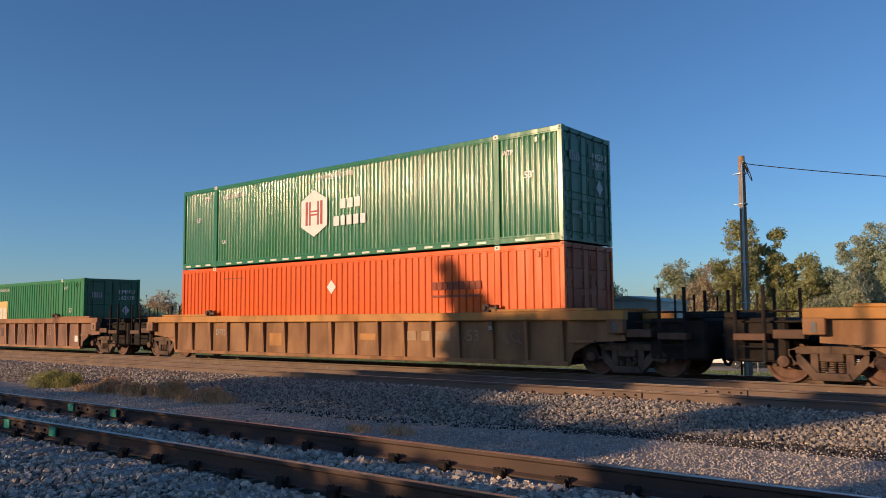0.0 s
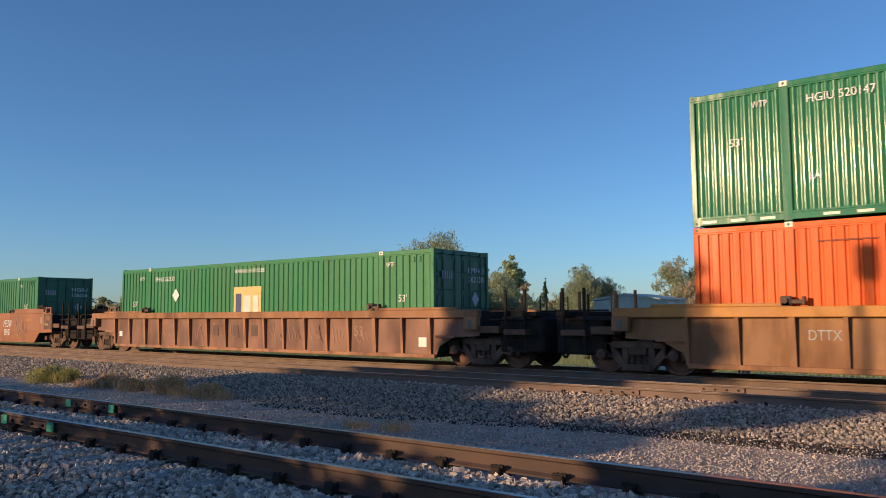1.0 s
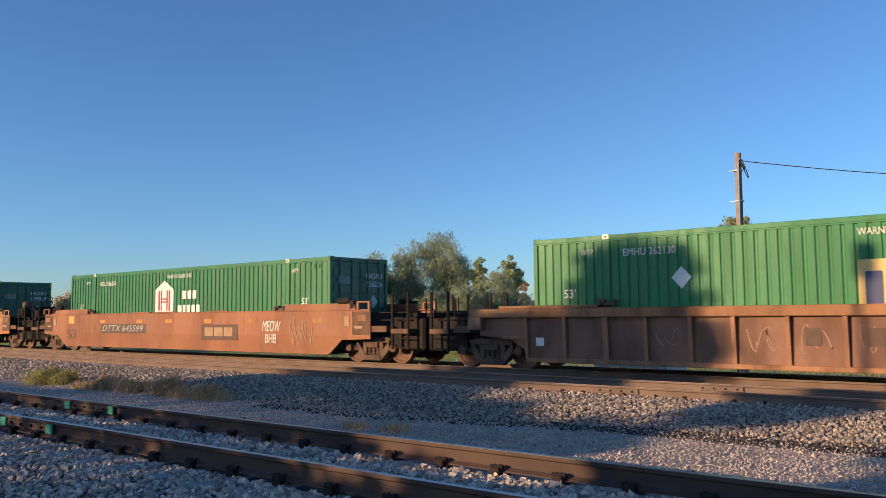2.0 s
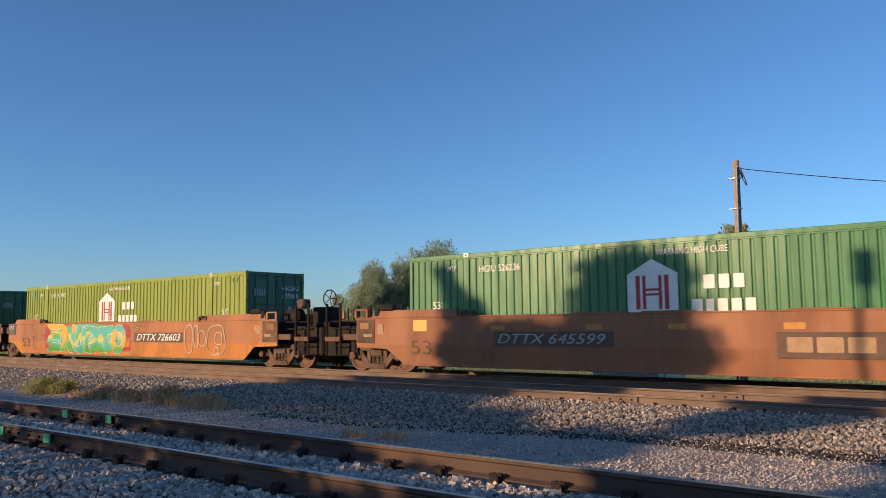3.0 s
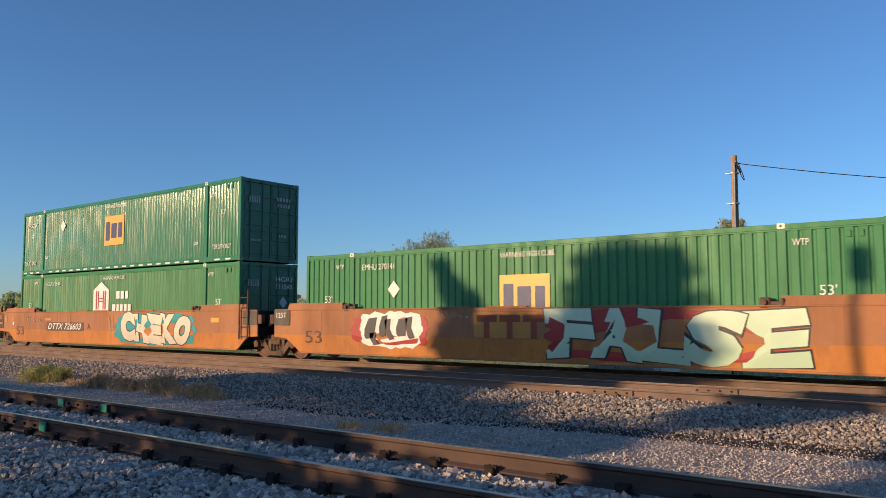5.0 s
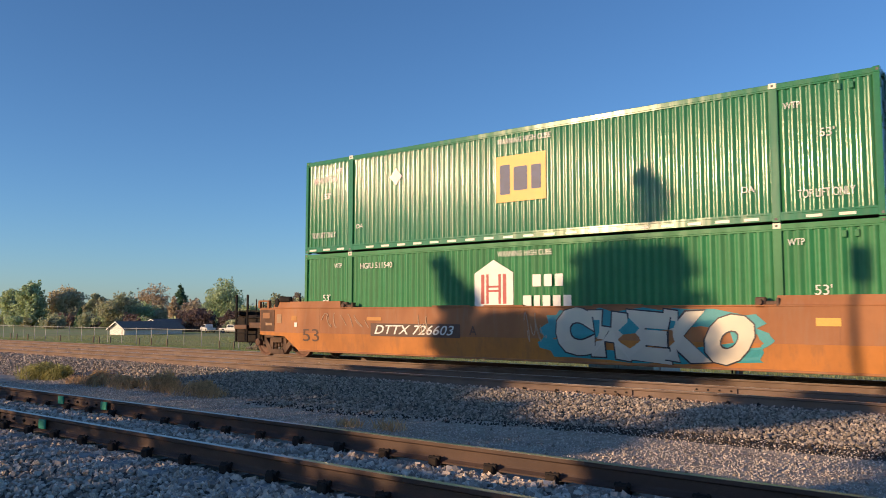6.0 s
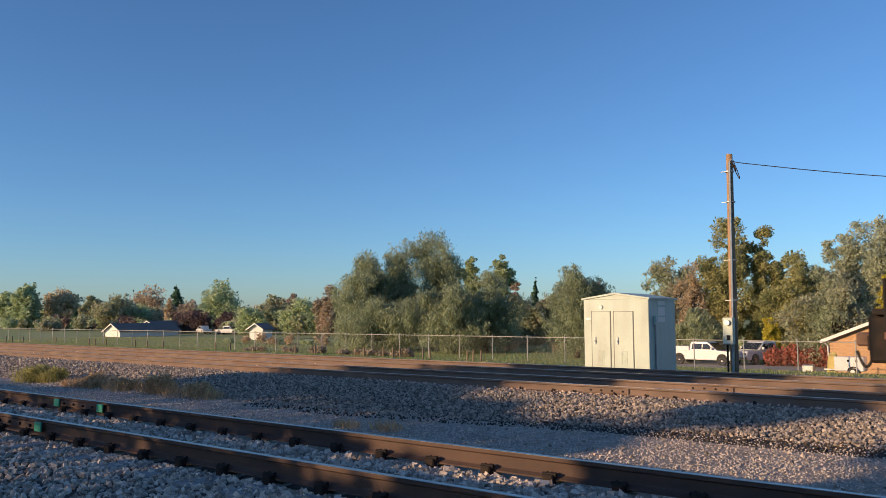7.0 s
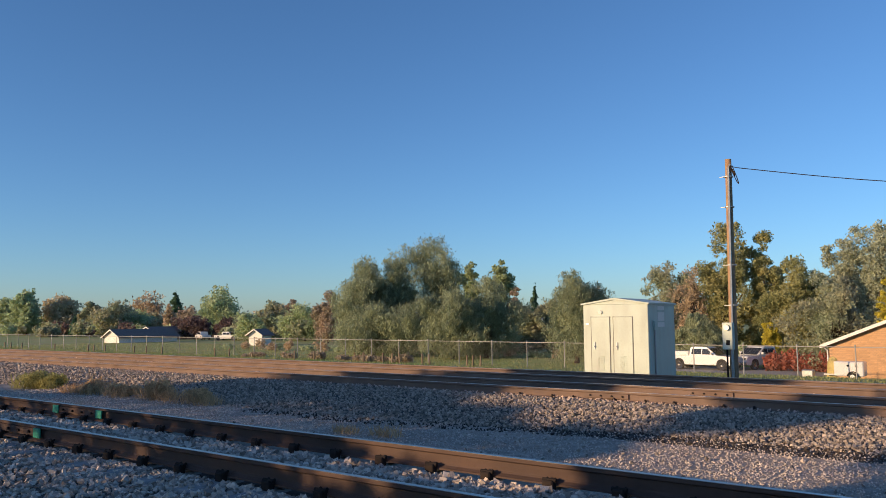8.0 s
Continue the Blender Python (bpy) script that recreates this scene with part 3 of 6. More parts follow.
TREES = [
    ("green", -263.6, 120.0, 10.9, 11.0),
    ("green", -296.5, 128.0, 9.6, 10.1),
    ("orange", -263.9, 132.0, 9.7, 18.1),
    ("darkgreen", -234.9, 126.0, 7.2, 7.0),
    ("darkgreen", -219.5, 125.0, 6.8, 13.3),
    ("tan", -243.6, 150.0, 10.9, 14.4),
    ("evergreen", -225.9, 150.0, 10.5, 8.5),
    ("tan", -181.1, 118.0, 5.6, 3.8),
    ("green", -177.7, 130.0, 9.9, 15.1),
    ("purple", -163.2, 112.0, 2.3, 10.1),
    ("purple", -154.4, 116.0, 1.7, 8.0),
    ("green", -136.5, 108.0, 2.8, 6.6),
    ("darkgreen", -143.5, 120.0, 5.5, 7.8),
    ("green", -122.9, 112.0, 4.5, 10.5),
    ("rust", -144.5, 128.0, 5.9, 5.4),
    ("rust", -109.0, 105.0, 6.4, 5.9),
    ("evergreen", -216.8, 112.0, 2.6, 2.8),
    ("darkgreen", -223.9, 108.0, -0.2, 7.0),
    ("willow", -67.6, 70.0, 8.4, 7.6),
    ("willow", -65.7, 74.0, 8.6, 5.7),
    ("willow", -61.9, 78.0, 11.1, 8.2),
    ("willow", -62.1, 67.0, 2.8, 7.8),
    ("willow", -51.5, 68.0, 4.2, 6.7),
    ("pale", -72.0, 100.0, 9.8, 4.2),
    ("pale", -65.7, 98.0, 9.8, 5.1),
    ("willow", -49.9, 72.0, 5.6, 6.9),
    ("rust", -60.6, 95.0, 5.6, 2.9),
    ("evergreen", -58.1, 96.0, 5.9, 2.4),
    ("darkgreen", -53.4, 86.0, 2.8, 5.0),
    ("darkgreen", -50.8, 88.0, 3.5, 4.3),
    ("willow", -36.6, 68.0, 5.5, 5.7),
    ("tan", -46.3, 92.0, 5.2, 2.6),
    ("darkgreen", -35.5, 88.0, 7.5, 6.0),
    ("tan", -28.6, 76.0, 6.1, 3.4),
    ("cotton", -26.0, 78.0, 10.0, 5.9),
    ("cotton", -22.6, 80.0, 9.3, 4.2),
    ("willow", -25.4, 70.0, 1.6, 3.5),
    ("cotton", -18.9, 76.0, 6.5, 5.4),
    ("grey", -16.7, 84.0, 8.6, 5.0),
    ("grey", -13.4, 84.0, 9.8, 6.4),
    ("darkgreen", -14.4, 68.0, 4.7, 5.6),
    ("yellow", -9.6, 64.0, 4.1, 1.9),
    ("yellow", -20.4, 74.0, 0.8, 2.3),
]
LOOKS = dict(green="broad green deciduous tree at the far edge of the field", orange="tree turning orange in autumn above dark green", darkgreen="dark green tree with browning leaves",
             tan="half bare tan autumn tree with thin branches", evergreen="dark green pointed conifer behind the field", purple="low purple-leaved tree across the field", rust="small rust-coloured autumn tree across the field",
             willow="grey-green willow with drooping branches", pale="tall pale green poplar catching the sun", cotton="cottonwood with yellowing leaves", grey="large grey-green tree beyond the houses",
             yellow="bright yellow autumn tree by the house")


def build_trees():
    for k, (kind, x, y, top, width) in enumerate(TREES):
        tree(kind, x, y, top, width * (0.75 if kind == "yellow" else 1.38 if kind == "willow" else 1.18), 100 + k, LOOKS[kind], 38000 if kind == "willow" else 36000 if kind in ("cotton", "grey") else 18000 if y < 105 else 10000)
    fill = ("darkgreen", "green", "orange", "green", "rust", "darkgreen", "tan", "green")
    for k in range(22):
        x = -300 + k * 8.6
        tree(fill[k % 8], x, 134 + (k % 3) * 6, 3.2 + 1.6 * ((k * 7) % 5) / 4, 13, 160 + k, LOOKS[fill[k % 8]], 2600)


def bush(kind, x, y, z, rx, ry, h, n, size, seed, label, name="bush", category="bush"):
    rng = np.random.default_rng(seed)
    blobs = [(rng.uniform(-0.6, 0.6) * rx, rng.uniform(-0.6, 0.6) * ry, h * rng.uniform(0.25, 0.6), rx * rng.uniform(0.35, 0.6), ry * rng.uniform(0.35, 0.6), h * rng.uniform(0.3, 0.45)) for _ in range(9)]
    v, f = leaf_cloud(rng, blobs, n, size)
    v[:, 2] = np.maximum(v[:, 2], 0.0)
    return thing(name, soup(name, v, f, LEAF[kind]), None, label, category, pose(x, y, z))


def tuft(kind, x, y, r, h, n, seed, label):
    """A clump of thin upright blades."""
    rng = np.random.default_rng(seed)
    a, d = rng.uniform(0, 6.283, n), r * np.sqrt(rng.random(n))
    base = np.stack([d * np.cos(a) * 1.3, d * np.sin(a), np.zeros(n)], 1)
    lean = rng.normal(size=(n, 3)) * 0.42
    lean[:, 2] = 1
    tip = base + lean * (h * rng.uniform(0.4, 1.0, n))[:, None]
    side = np.stack([np.cos(a + 1.3), np.sin(a + 1.3), np.zeros(n)], 1) * 0.007
    mid = (base * 0.45 + tip * 0.55) + rng.normal(size=(n, 3)) * 0.012
    v = np.stack([base - side, base + side, mid + side, tip, mid - side], 1).reshape(-1, 3)
    thing("grass_tuft", soup("grass_tuft", v, np.arange(5 * n).reshape(n, 5), LEAF[kind]), None, label, "grass", pose(x, y, ground_z(y)), "dry tufts along the ballast")


def build_weeds():
    for k, (kind, x, y, r, h) in enumerate([("sage", -22.4, 10.3, 0.42, 0.5), ("sage", -21.7, 10.5, 0.32, 0.42), ("straw", -19.2, 10.4, 0.5, 0.34), ("straw", -17.9, 10.45, 0.42, 0.30), ("straw", -16.6, 10.5, 0.45, 0.38),
                                            ("straw", -15.4, 10.55, 0.55, 0.32), ("straw", -14.6, 10.5, 0.35, 0.26), ("straw", -20.0, 10.4, 0.35, 0.26), ("straw", -9.1, 9.2, 0.2, 0.16), ("straw", -8.35, 9.3, 0.24, 0.2)]):
        tuft(kind, x, y, r, h, 170 if r > 0.3 else 90, 300 + k, "dry straw-coloured grass tuft at the foot of the ballast" if kind == "straw" else "yellow-green weed clump at the foot of the ballast")
    for k, (kind, x, y, r, h) in enumerate([("sage", -22.3, 10.45, 0.5, 0.55), ("sage", -21.6, 10.6, 0.4, 0.45), ("straw", -19.3, 10.6, 0.55, 0.42), ("straw", -17.8, 10.6, 0.35, 0.34), ("straw", -16.5, 10.65, 0.5, 0.5), ("straw", -15.1, 10.7, 0.42, 0.34)]):
        bush(kind, x, y, ground_z(y), r, r * 0.8, h, 1500, 0.035, 340 + k, "fluffy dry weed bush at the foot of the ballast", "weed_bush", "weed")
    # standing grass of the field
    rng = np.random.default_rng(77)
    n = 90000
    x, y = -150 + 150 * rng.random(n), 46 + 44 * rng.random(n) ** 1.4
    z = np.interp(y, [p[0] for p in PROFILE], [p[1] for p in PROFILE])
    z = np.where((x > -31) & (x < -11) & (y > 55), z - 1, z)
    c, a = np.stack([x, y, z], 1), rng.uniform(0, 6.283, n)
    w = np.stack([np.cos(a), np.sin(a), 0 * a], 1) * rng.uniform(0.015, 0.04, n)[:, None]
    up = np.stack([rng.normal(size=n) * 0.05, rng.normal(size=n) * 0.05, rng.uniform(0.07, 0.16, n)], 1)
    v = np.stack([c - w, c + w, c + up], 1).reshape(-1, 3)
    thing("field_grass", soup("field_grass", v, np.arange(3 * n).reshape(n, 3), LEAF["grass"]), None, "short green mown grass of the field", "grass", kind="stuff")
    for k, (x, w) in enumerate([(-59.7, 2.2), (-55.3, 1.4), (-51.4, 1.5), (-48.5, 1.3), (-45.9, 1.8), (-41.8, 2.0), (-44.3, 1.2)]):
        bush("rust", x, 48.3, -2.02, w * 0.75, 0.7, 0.5 + 0.15 * (k % 3), 700, 0.11, 400 + k, "rust-coloured dry weed bush along the fence")
    for k in range(9):
        bush("red", -18.3 + k * 0.95, 66.6, -2.85, 0.8, 0.7, 1.75, 700, 0.16, 440 + k, "red-brown autumn hedge bush by the lot")
    for k in range(6):
        bush("green", -30.5 + k * 1.6, 71.0, -2.85, 1.2, 1.0, 2.3, 450, 0.18, 460 + k, "green bush at the edge of the lot")
    for k in range(26):
        bush("tan" if k % 3 else "green", -98 + k * 2.5, 74 + (k % 4), -2.85, 1.1, 0.8, 1.0 + 0.5 * (k % 3), 260, 0.16, 480 + k, "dry overgrown shrub along the far fence")
    for k in range(30):
        bush(("darkgreen", "green", "purple", "darkgreen")[k % 4], -290 + k * 7.3, 122 - (k % 3) * 6, -2.6, 5, 2, 3.2 + (k % 4) * 0.6, 420, 0.5, 520 + k, "dark shrub in the tree line across the field")


def shade_tree(x, y, blobs, n, seed, size=0.2, label="unseen leafy tree placed behind the camera for its shade"):
    rng = np.random.default_rng(seed)
    t = thing("tree", None, None, label, "tree", pose(x, y, -0.3))
    bm = bmesh.new()
    tube(bm, (0, 0, 0), (0, 0, 5.0), 0.2, 0.1)
    for b in blobs:
        tube(bm, (0, 0, 4.6), (b[0], b[1], b[2]), 0.06, 0.02, 5)
    part("trunk", bm, M["bark"], t)
    v, f = leaf_cloud(rng, blobs, n, size)
    part("crown", soup("crown", v, f, LEAF["green"]), None, t)


def hedge(x0, wide, y, tops, seed):
    """One stretch of an unseen hedge with a ragged top, added to shade the ballast."""
    rng = np.random.default_rng(seed)
    n = 1700
    x = x0 + rng.random(n) * wide
    top = np.interp(x, [a for a, _ in tops], [b for _, b in tops]) + 0.10 * np.sin(x * 4.1) * np.sin(x * 1.7 + 1)
    blobs = np.stack([x, y + rng.normal(size=n) * 0.35, -0.3 + (top + 0.3) * (1 - 0.92 * rng.random(n) ** 4.0) - 0.1], 1)
    v, f = leaf_cloud(rng, [(0, 0, 0, 0.1, 0.1, 0.1)], n, 0.17)
    v = v + np.repeat(blobs, 3, axis=0) - np.array((x0, y, -0.3))
    thing("hedge", soup("hedge", v, f, LEAF["green"]), None, "unseen green hedge added behind the camera to shade the ballast", "hedge", pose(x0, y, -0.3), "hedge stretches")


def build_shade():
    """Unseen trees, an added hedge and a post behind the camera, whose shade falls on the train and the ballast."""
    crown = [(-25.8, 7.7, 0.10, 0.35), (-25.5, 7.25, 0.26, 0.4), (-25.1, 6.7, 0.55, 0.5), (-24.4, 5.9, 1.5, 0.6), (-24.4, 4.6, 3.5, 0.7), (-20.7, 5.75, 2.7, 0.85), (-20.4, 6.8, 1.8, 0.85),
             (-20.3, 7.6, 1.5, 0.55), (-19.85, 9.1, 0.05, 0.9), (-19.9, 9.4, 0.10, 0.25), (-23.0, 6.0, 1.2, 0.5), (-22.0, 4.7, 1.6, 0.5),
             (-21.6, 5.6, 2.9, 0.65), (-19.6, 5.75, 1.25, 0.7), (-24.0, 5.5, 1.9, 0.5)]
    shade_tree(-23.0, -9, [(x + 23, 0, z + 0.3, rx, 1.0, rz) for x, z, rx, rz in crown], 22000, 700, 0.13)
    # extra unseen crown, added to thicken the first tree's shade
    crown = [(-24.6, 4.8, 3.1, 0.55), (-22.2, 5.6, 3.0, 0.7), (-24.6, 5.75, 1.7, 0.45), (-20.4, 5.9, 1.5, 0.6), (-21.2, 4.95, 1.6, 0.3)]
    shade_tree(-23.3, -9.6, [(x + 23.3, 0, z + 0.3, rx, 0.6, rz) for x, z, rx, rz in crown], 22000, 702, 0.13)
    crown = [(-14.6, 4.2, 1.0, 0.45), (-14.9, 4.55, 1.2, 0.32), (-10.7, 3.75, 1.15, 0.42), (-9.0, 3.9, 1.8, 0.6), (-7.0, 4.6, 1.6, 0.7)]
    shade_tree(-9.0, -9, [(x + 9, 0, z + 0.3, rx, 0.8, rz) for x, z, rx, rz in crown], 12000, 701, 0.13)
    # hedge heights shaped so that sun and shade fall on the right ground
    tops = [(-60, 3.15), (-28.9, 3.2), (-27.6, 4.3), (-21.6, 4.2), (-20.2, 4.05), (-18.4, 3.9), (-17.2, 3.6), (-15.3, 3.6), (-14.2, 3.4), (-13.7, 2.8), (-13.0, 2.7), (-11.4, 2.6), (-10.9, 2.75), (-10.4, 3.3), (20, 3.3)]
    for k in range(16):
        hedge(-52 + k * 4.0, 4.0, -9.0, tops, 740 + k)
    bm = bmesh.new()
    tube(bm, (0, 0, 0), (0, 0, 6.8), 0.075, 0.065, 12)
    p = thing("signal_post", bm, M["galv"], "slim steel post with a box on top, behind the camera", "post", pose(-13.2, -4, -0.3))
    bm = bmesh.new()
    rbox(bm, -0.16, 0.16, -0.15, 0.15, 6.4, 7.1, 0.04)
    part("signal_box", bm, M["galv"], p)


# ---- the train ----
SPEED = 19.415           # metres a second
TRACK = 18.12            # centre line of the far track
LEN, WID, HIGH = 16.154, 2.591, 2.896
BASE = 0.35              # floor of the wells above the rails
START = {"A": 23.46, "B": 0.0, "C": -23.46, "D": -46.92, "E": -70.38, "F": -89.88, "G": -109.38}  # left end of each load
START_X = -25.82
MOVING, WHEELS = [], []


def corrugated(x0, x1, pitch, depth, y, z0, z1, side):
    """A pressed steel wall; side is -1 for the near one."""
    n = max(2, round((x1 - x0) / pitch))
    p = (x1 - x0) / n
    xs, ys = [], []
    for k in range(n):
        a = x0 + k * p
        cuts = (0.0, 0.22, 0.42, 0.78) if pitch < 0.21 else (0.0, 0.20, 0.30, 0.90)
        xs += [a + c * p for c in cuts]
        ys += [depth, depth, 0, 0]
    xs.append(x1), ys.append(depth)
    bm = bmesh.new()
    lo = [bm.verts.new((x, y - side * d, z0)) for x, d in zip(xs, ys)]
    hi = [bm.verts.new((x, y - side * d, z1)) for x, d in zip(xs, ys)]
    for i in range(len(xs) - 1):
        bm.faces.new((lo[i], lo[i + 1], hi[i + 1], hi[i]) if side < 0 else (lo[i + 1], lo[i], hi[i], hi[i + 1]))
    me = bpy.data.meshes.new("side_wall")
    for f in bm.faces:
        f.smooth = pitch < 0.21
    bm.to_mesh(me), bm.free()
    return me


def container(car, level, paint, label, pitch=0.235, tape=False):
    """A 53 foot box: frame, pressed walls, posts at the 40 foot lifting points, doors at the right-hand end."""
    z0 = BASE + level * (HIGH + 0.02)
    c = thing("container", None, None, label, "container", pose(START_X + START[car], TRACK, z0), "stacked containers of the train")
    MOVING.append((c, START[car], TRACK, z0))
    m, w = M[paint], WID / 2
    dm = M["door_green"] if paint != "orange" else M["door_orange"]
    posts = [(0, 0.11), (1.98 - 0.09, 1.98 + 0.09), (LEN - 1.98 - 0.09, LEN - 1.98 + 0.09), (LEN - 0.13, LEN)]
    for s in (-1, 1):
        ys = sorted((s * w, s * (w - 0.09)))
        for a, b in zip(posts, posts[1:]):
            me = corrugated(a[1], b[0], pitch, 0.04 if pitch < 0.21 else 0.03, s * (w - 0.012), 0.17, HIGH - 0.13, s)
            me.materials.append(m)
            part("side_wall", me, None, c)
        for a, b in posts:
            one_box("post", (a, b, *ys, 0.02, HIGH - 0.12), m, c, r=0.008)
            for z in (0.0, HIGH - 0.12):
                if z or level or a > 15:
                    ya, yb = sorted((s * (w + 0.003), s * (w - 0.15)))
                    q = one_box("corner_casting", (a + 0.01, a + 0.17 if b < LEN - 0.2 else b, ya, yb, z, z + 0.118), M["tape"] if z and 1 < a < 15 else m, c, r=0.006)
                    bm = bmesh.new()
                    tube(bm, (a + 0.085, s * (w - 0.02), z + 0.06), (a + 0.085, s * (w + 0.005), z + 0.06), 0.03, n=8)
                    part("casting_hole", bm, M["cabinet_dark"], q)
        bm = bmesh.new()
        rbox(bm, 0, LEN, *sorted((s * (w - 0.002), s * (w - 0.06))), HIGH - 0.13, HIGH - 0.02, 0.008)
        rbox(bm, 0, LEN, *sorted((s * (w - 0.006), s * (w - 0.05))), HIGH - 0.165, HIGH - 0.125, 0.006)
        part("top_rail", bm, m, c)
        bm = bmesh.new()
        rbox(bm, 0, LEN, *sorted((s * (w - 0.002), s * (w - 0.06))), 0.02, 0.16, 0.008)
        prism(bm, [(0.1, 0.16), (LEN - 0.1, 0.16), (LEN - 0.1, 0.20), (0.1, 0.20)], *sorted((s * (w - 0.004), s * (w - 0.07))))
        part("bottom_rail", bm, m, c)
    one_box("roof", (0.05, LEN - 0.05, -w + 0.05, w - 0.05, HIGH - 0.07, HIGH - 0.025), M["roof"], c)
    one_box("base", (0.05, LEN - 0.05, -w + 0.05, w - 0.05, 0.03, 0.14), M["black"], c)
    one_box("front_wall", (0.0, 0.05, -w + 0.08, w - 0.08, 0.05, HIGH - 0.03), m, c)
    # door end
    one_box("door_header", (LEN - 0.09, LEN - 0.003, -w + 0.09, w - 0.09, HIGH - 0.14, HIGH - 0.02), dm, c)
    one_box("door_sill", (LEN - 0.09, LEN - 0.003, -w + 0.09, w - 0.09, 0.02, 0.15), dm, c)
    for s in (-1, 1):
        bm = bmesh.new()
        ya, yb = sorted((s * 0.015, s * (w - 0.11)))
        box(bm, LEN - 0.07, LEN - 0.035, ya, yb, 0.16, HIGH - 0.15)
        for k in range(5):
            z = 0.25 + k * 0.5
            rbox(bm, LEN - 0.04, LEN - 0.012, ya + 0.06, yb - 0.06, z, z + 0.36, 0.01)
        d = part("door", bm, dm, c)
        for f in (0.3, 0.75):
            bm = bmesh.new()
            y = s * (w - 0.11) * f
            tube(bm, (LEN + 0.012, y, 0.08), (LEN + 0.012, y, HIGH - 0.06), 0.018, n=8)
            for z in (0.12, 0.9, 1.9, HIGH - 0.12):
                rbox(bm, LEN - 0.03, LEN + 0.03, y - 0.045, y + 0.045, z - 0.03, z + 0.03, 0.006)
            rbox(bm, LEN, LEN + 0.035, y - 0.02, y + 0.28, 1.05, 1.09, 0.006)
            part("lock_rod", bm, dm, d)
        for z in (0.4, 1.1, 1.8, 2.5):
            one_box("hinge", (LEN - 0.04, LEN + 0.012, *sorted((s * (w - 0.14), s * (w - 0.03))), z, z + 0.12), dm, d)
    if tape:
        bm0 = bmesh.new()
        rbox(bm0, 0, 0.30, -w - 0.006, -w + 0.004, 0.055, 0.115, 0.002)
        me = finish(bm0, "reflective_strip", M["tape"])
        for k in range(26):
            x = 0.22 + k * 0.605
            if min(abs(x + 0.15 - 1.98), abs(x + 0.15 - LEN + 1.98)) > 0.3:
                part("reflective_strip", me, None, c, at=pose(x, 0, 0))
    for x in (LEN - 0.55, LEN - 0.78):
        one_box("vent", (x, x + 0.09, -w - 0.014, -w + 0.02, HIGH - 0.36, HIGH - 0.22), m, c, r=0.008)
    return c


NEAR = -WID / 2 - 0.004


def hexagon(cx, cz, rx, rz):
    return [(cx, cz - rz), (cx + rx, cz - rz * 0.55), (cx + rx, cz + rz * 0.55), (cx, cz + rz), (cx - rx, cz + rz * 0.55), (cx - rx, cz - rz * 0.55)]


def hexagon_marks(c, zc=1.68):
    """A white hexagon with red strokes, and two rows of white blocks for a carrier's name."""
    y = NEAR - 0.002
    cx = 7.18
    mark = panel("hexagon_mark", hexagon(cx, zc, 0.60, 0.75), y, M["white"], c, "white hexagon emblem with red strokes")
    for a, wd in ((-0.34, 0.10), (-0.19, 0.075), (0.19, 0.075), (0.34, 0.10)):
        panel("stroke", rect(cx + a - wd / 2, cx + a + wd / 2, zc - 0.38, zc + 0.38), y - 0.007, M["red"], mark)
    for a in (-0.075, 0.035):
        panel("stroke", rect(cx - 0.16, cx + 0.16, zc + a, zc + a + 0.05), y - 0.008, M["red"], mark)
    x = 8.35
    for wd, h, form in ((0.24, 0.30, 0), (0.22, 0.30, 1), (0.22, 0.30, 3)):
        panel("name_block", block(x, wd, zc + 0.04, h, form), y, M["white"], c)
        x += wd + 0.09
    x = 8.07
    for wd, h, dz, form in ((0.24, 0.30, 0, 2), (0.17, 0.30, 0, 3), (0.21, 0.30, 0, 2), (0.21, 0.30, 0, 1), (0.21, 0.30, 0, 3)):
        panel("name_block", block(x, wd, zc - 0.48 + dz, h, form), y, M["white"], c)
        x += wd + 0.08


def block(x, wd, z, h, form=0):
    """A plain bar with clipped corners that stands in for a mark."""
    t = min(wd, h) * 0.06
    return [(x + t, z), (x + wd - t, z), (x + wd, z + t), (x + wd, z + h - t), (x + wd - t, z + h), (x + t, z + h), (x, z + h - t), (x, z + t)]


def yellow_marks(c, zb=1.04, high=1.22, pale=False):
    """A yellow panel with dark blue blocks for a carrier's mark."""
    y = NEAR - 0.002
    p = panel("yellow_panel", rect(7.28, 8.76, zb, zb + high), y, M["pale_yellow" if pale else "yellow"], c, "yellow panel with dark blue blocks")
    x = 7.40
    for wd, h, dz, form in ((0.30, 0.78, 0.06, 2), (0.40, 0.62, 0.14, 0), (0.28, 0.62, 0.14, 3)):
        panel("mark_block", block(x, wd, zb + 0.14 + dz, h * high / 1.22, form), y - 0.007, M["navy"] if not pale or x < 7.5 else M["tape"], p)
        x += wd + 0.12


def diamond(c, x, z, r=0.25):
    panel("placard", [(x, z - r), (x + r * 0.9, z), (x, z + r), (x - r * 0.9, z)], NEAR - 0.002, M["white"], c, "white diamond placard")


def bar_row(c, x, y0, z, wd, h):
    """A row of plain bars on the door end, for marks too faint to read."""
    bm = bmesh.new()
    n = 5 if wd > 0.45 else 3
    for k in range(n):
        box(bm, x - 0.012, x + 0.002, y0 + k * wd / n, y0 + (k + 0.65) * wd / n, z, z + h)
    part("door_mark", bm, M["mark_grey"], c, "faded grey marking bars")


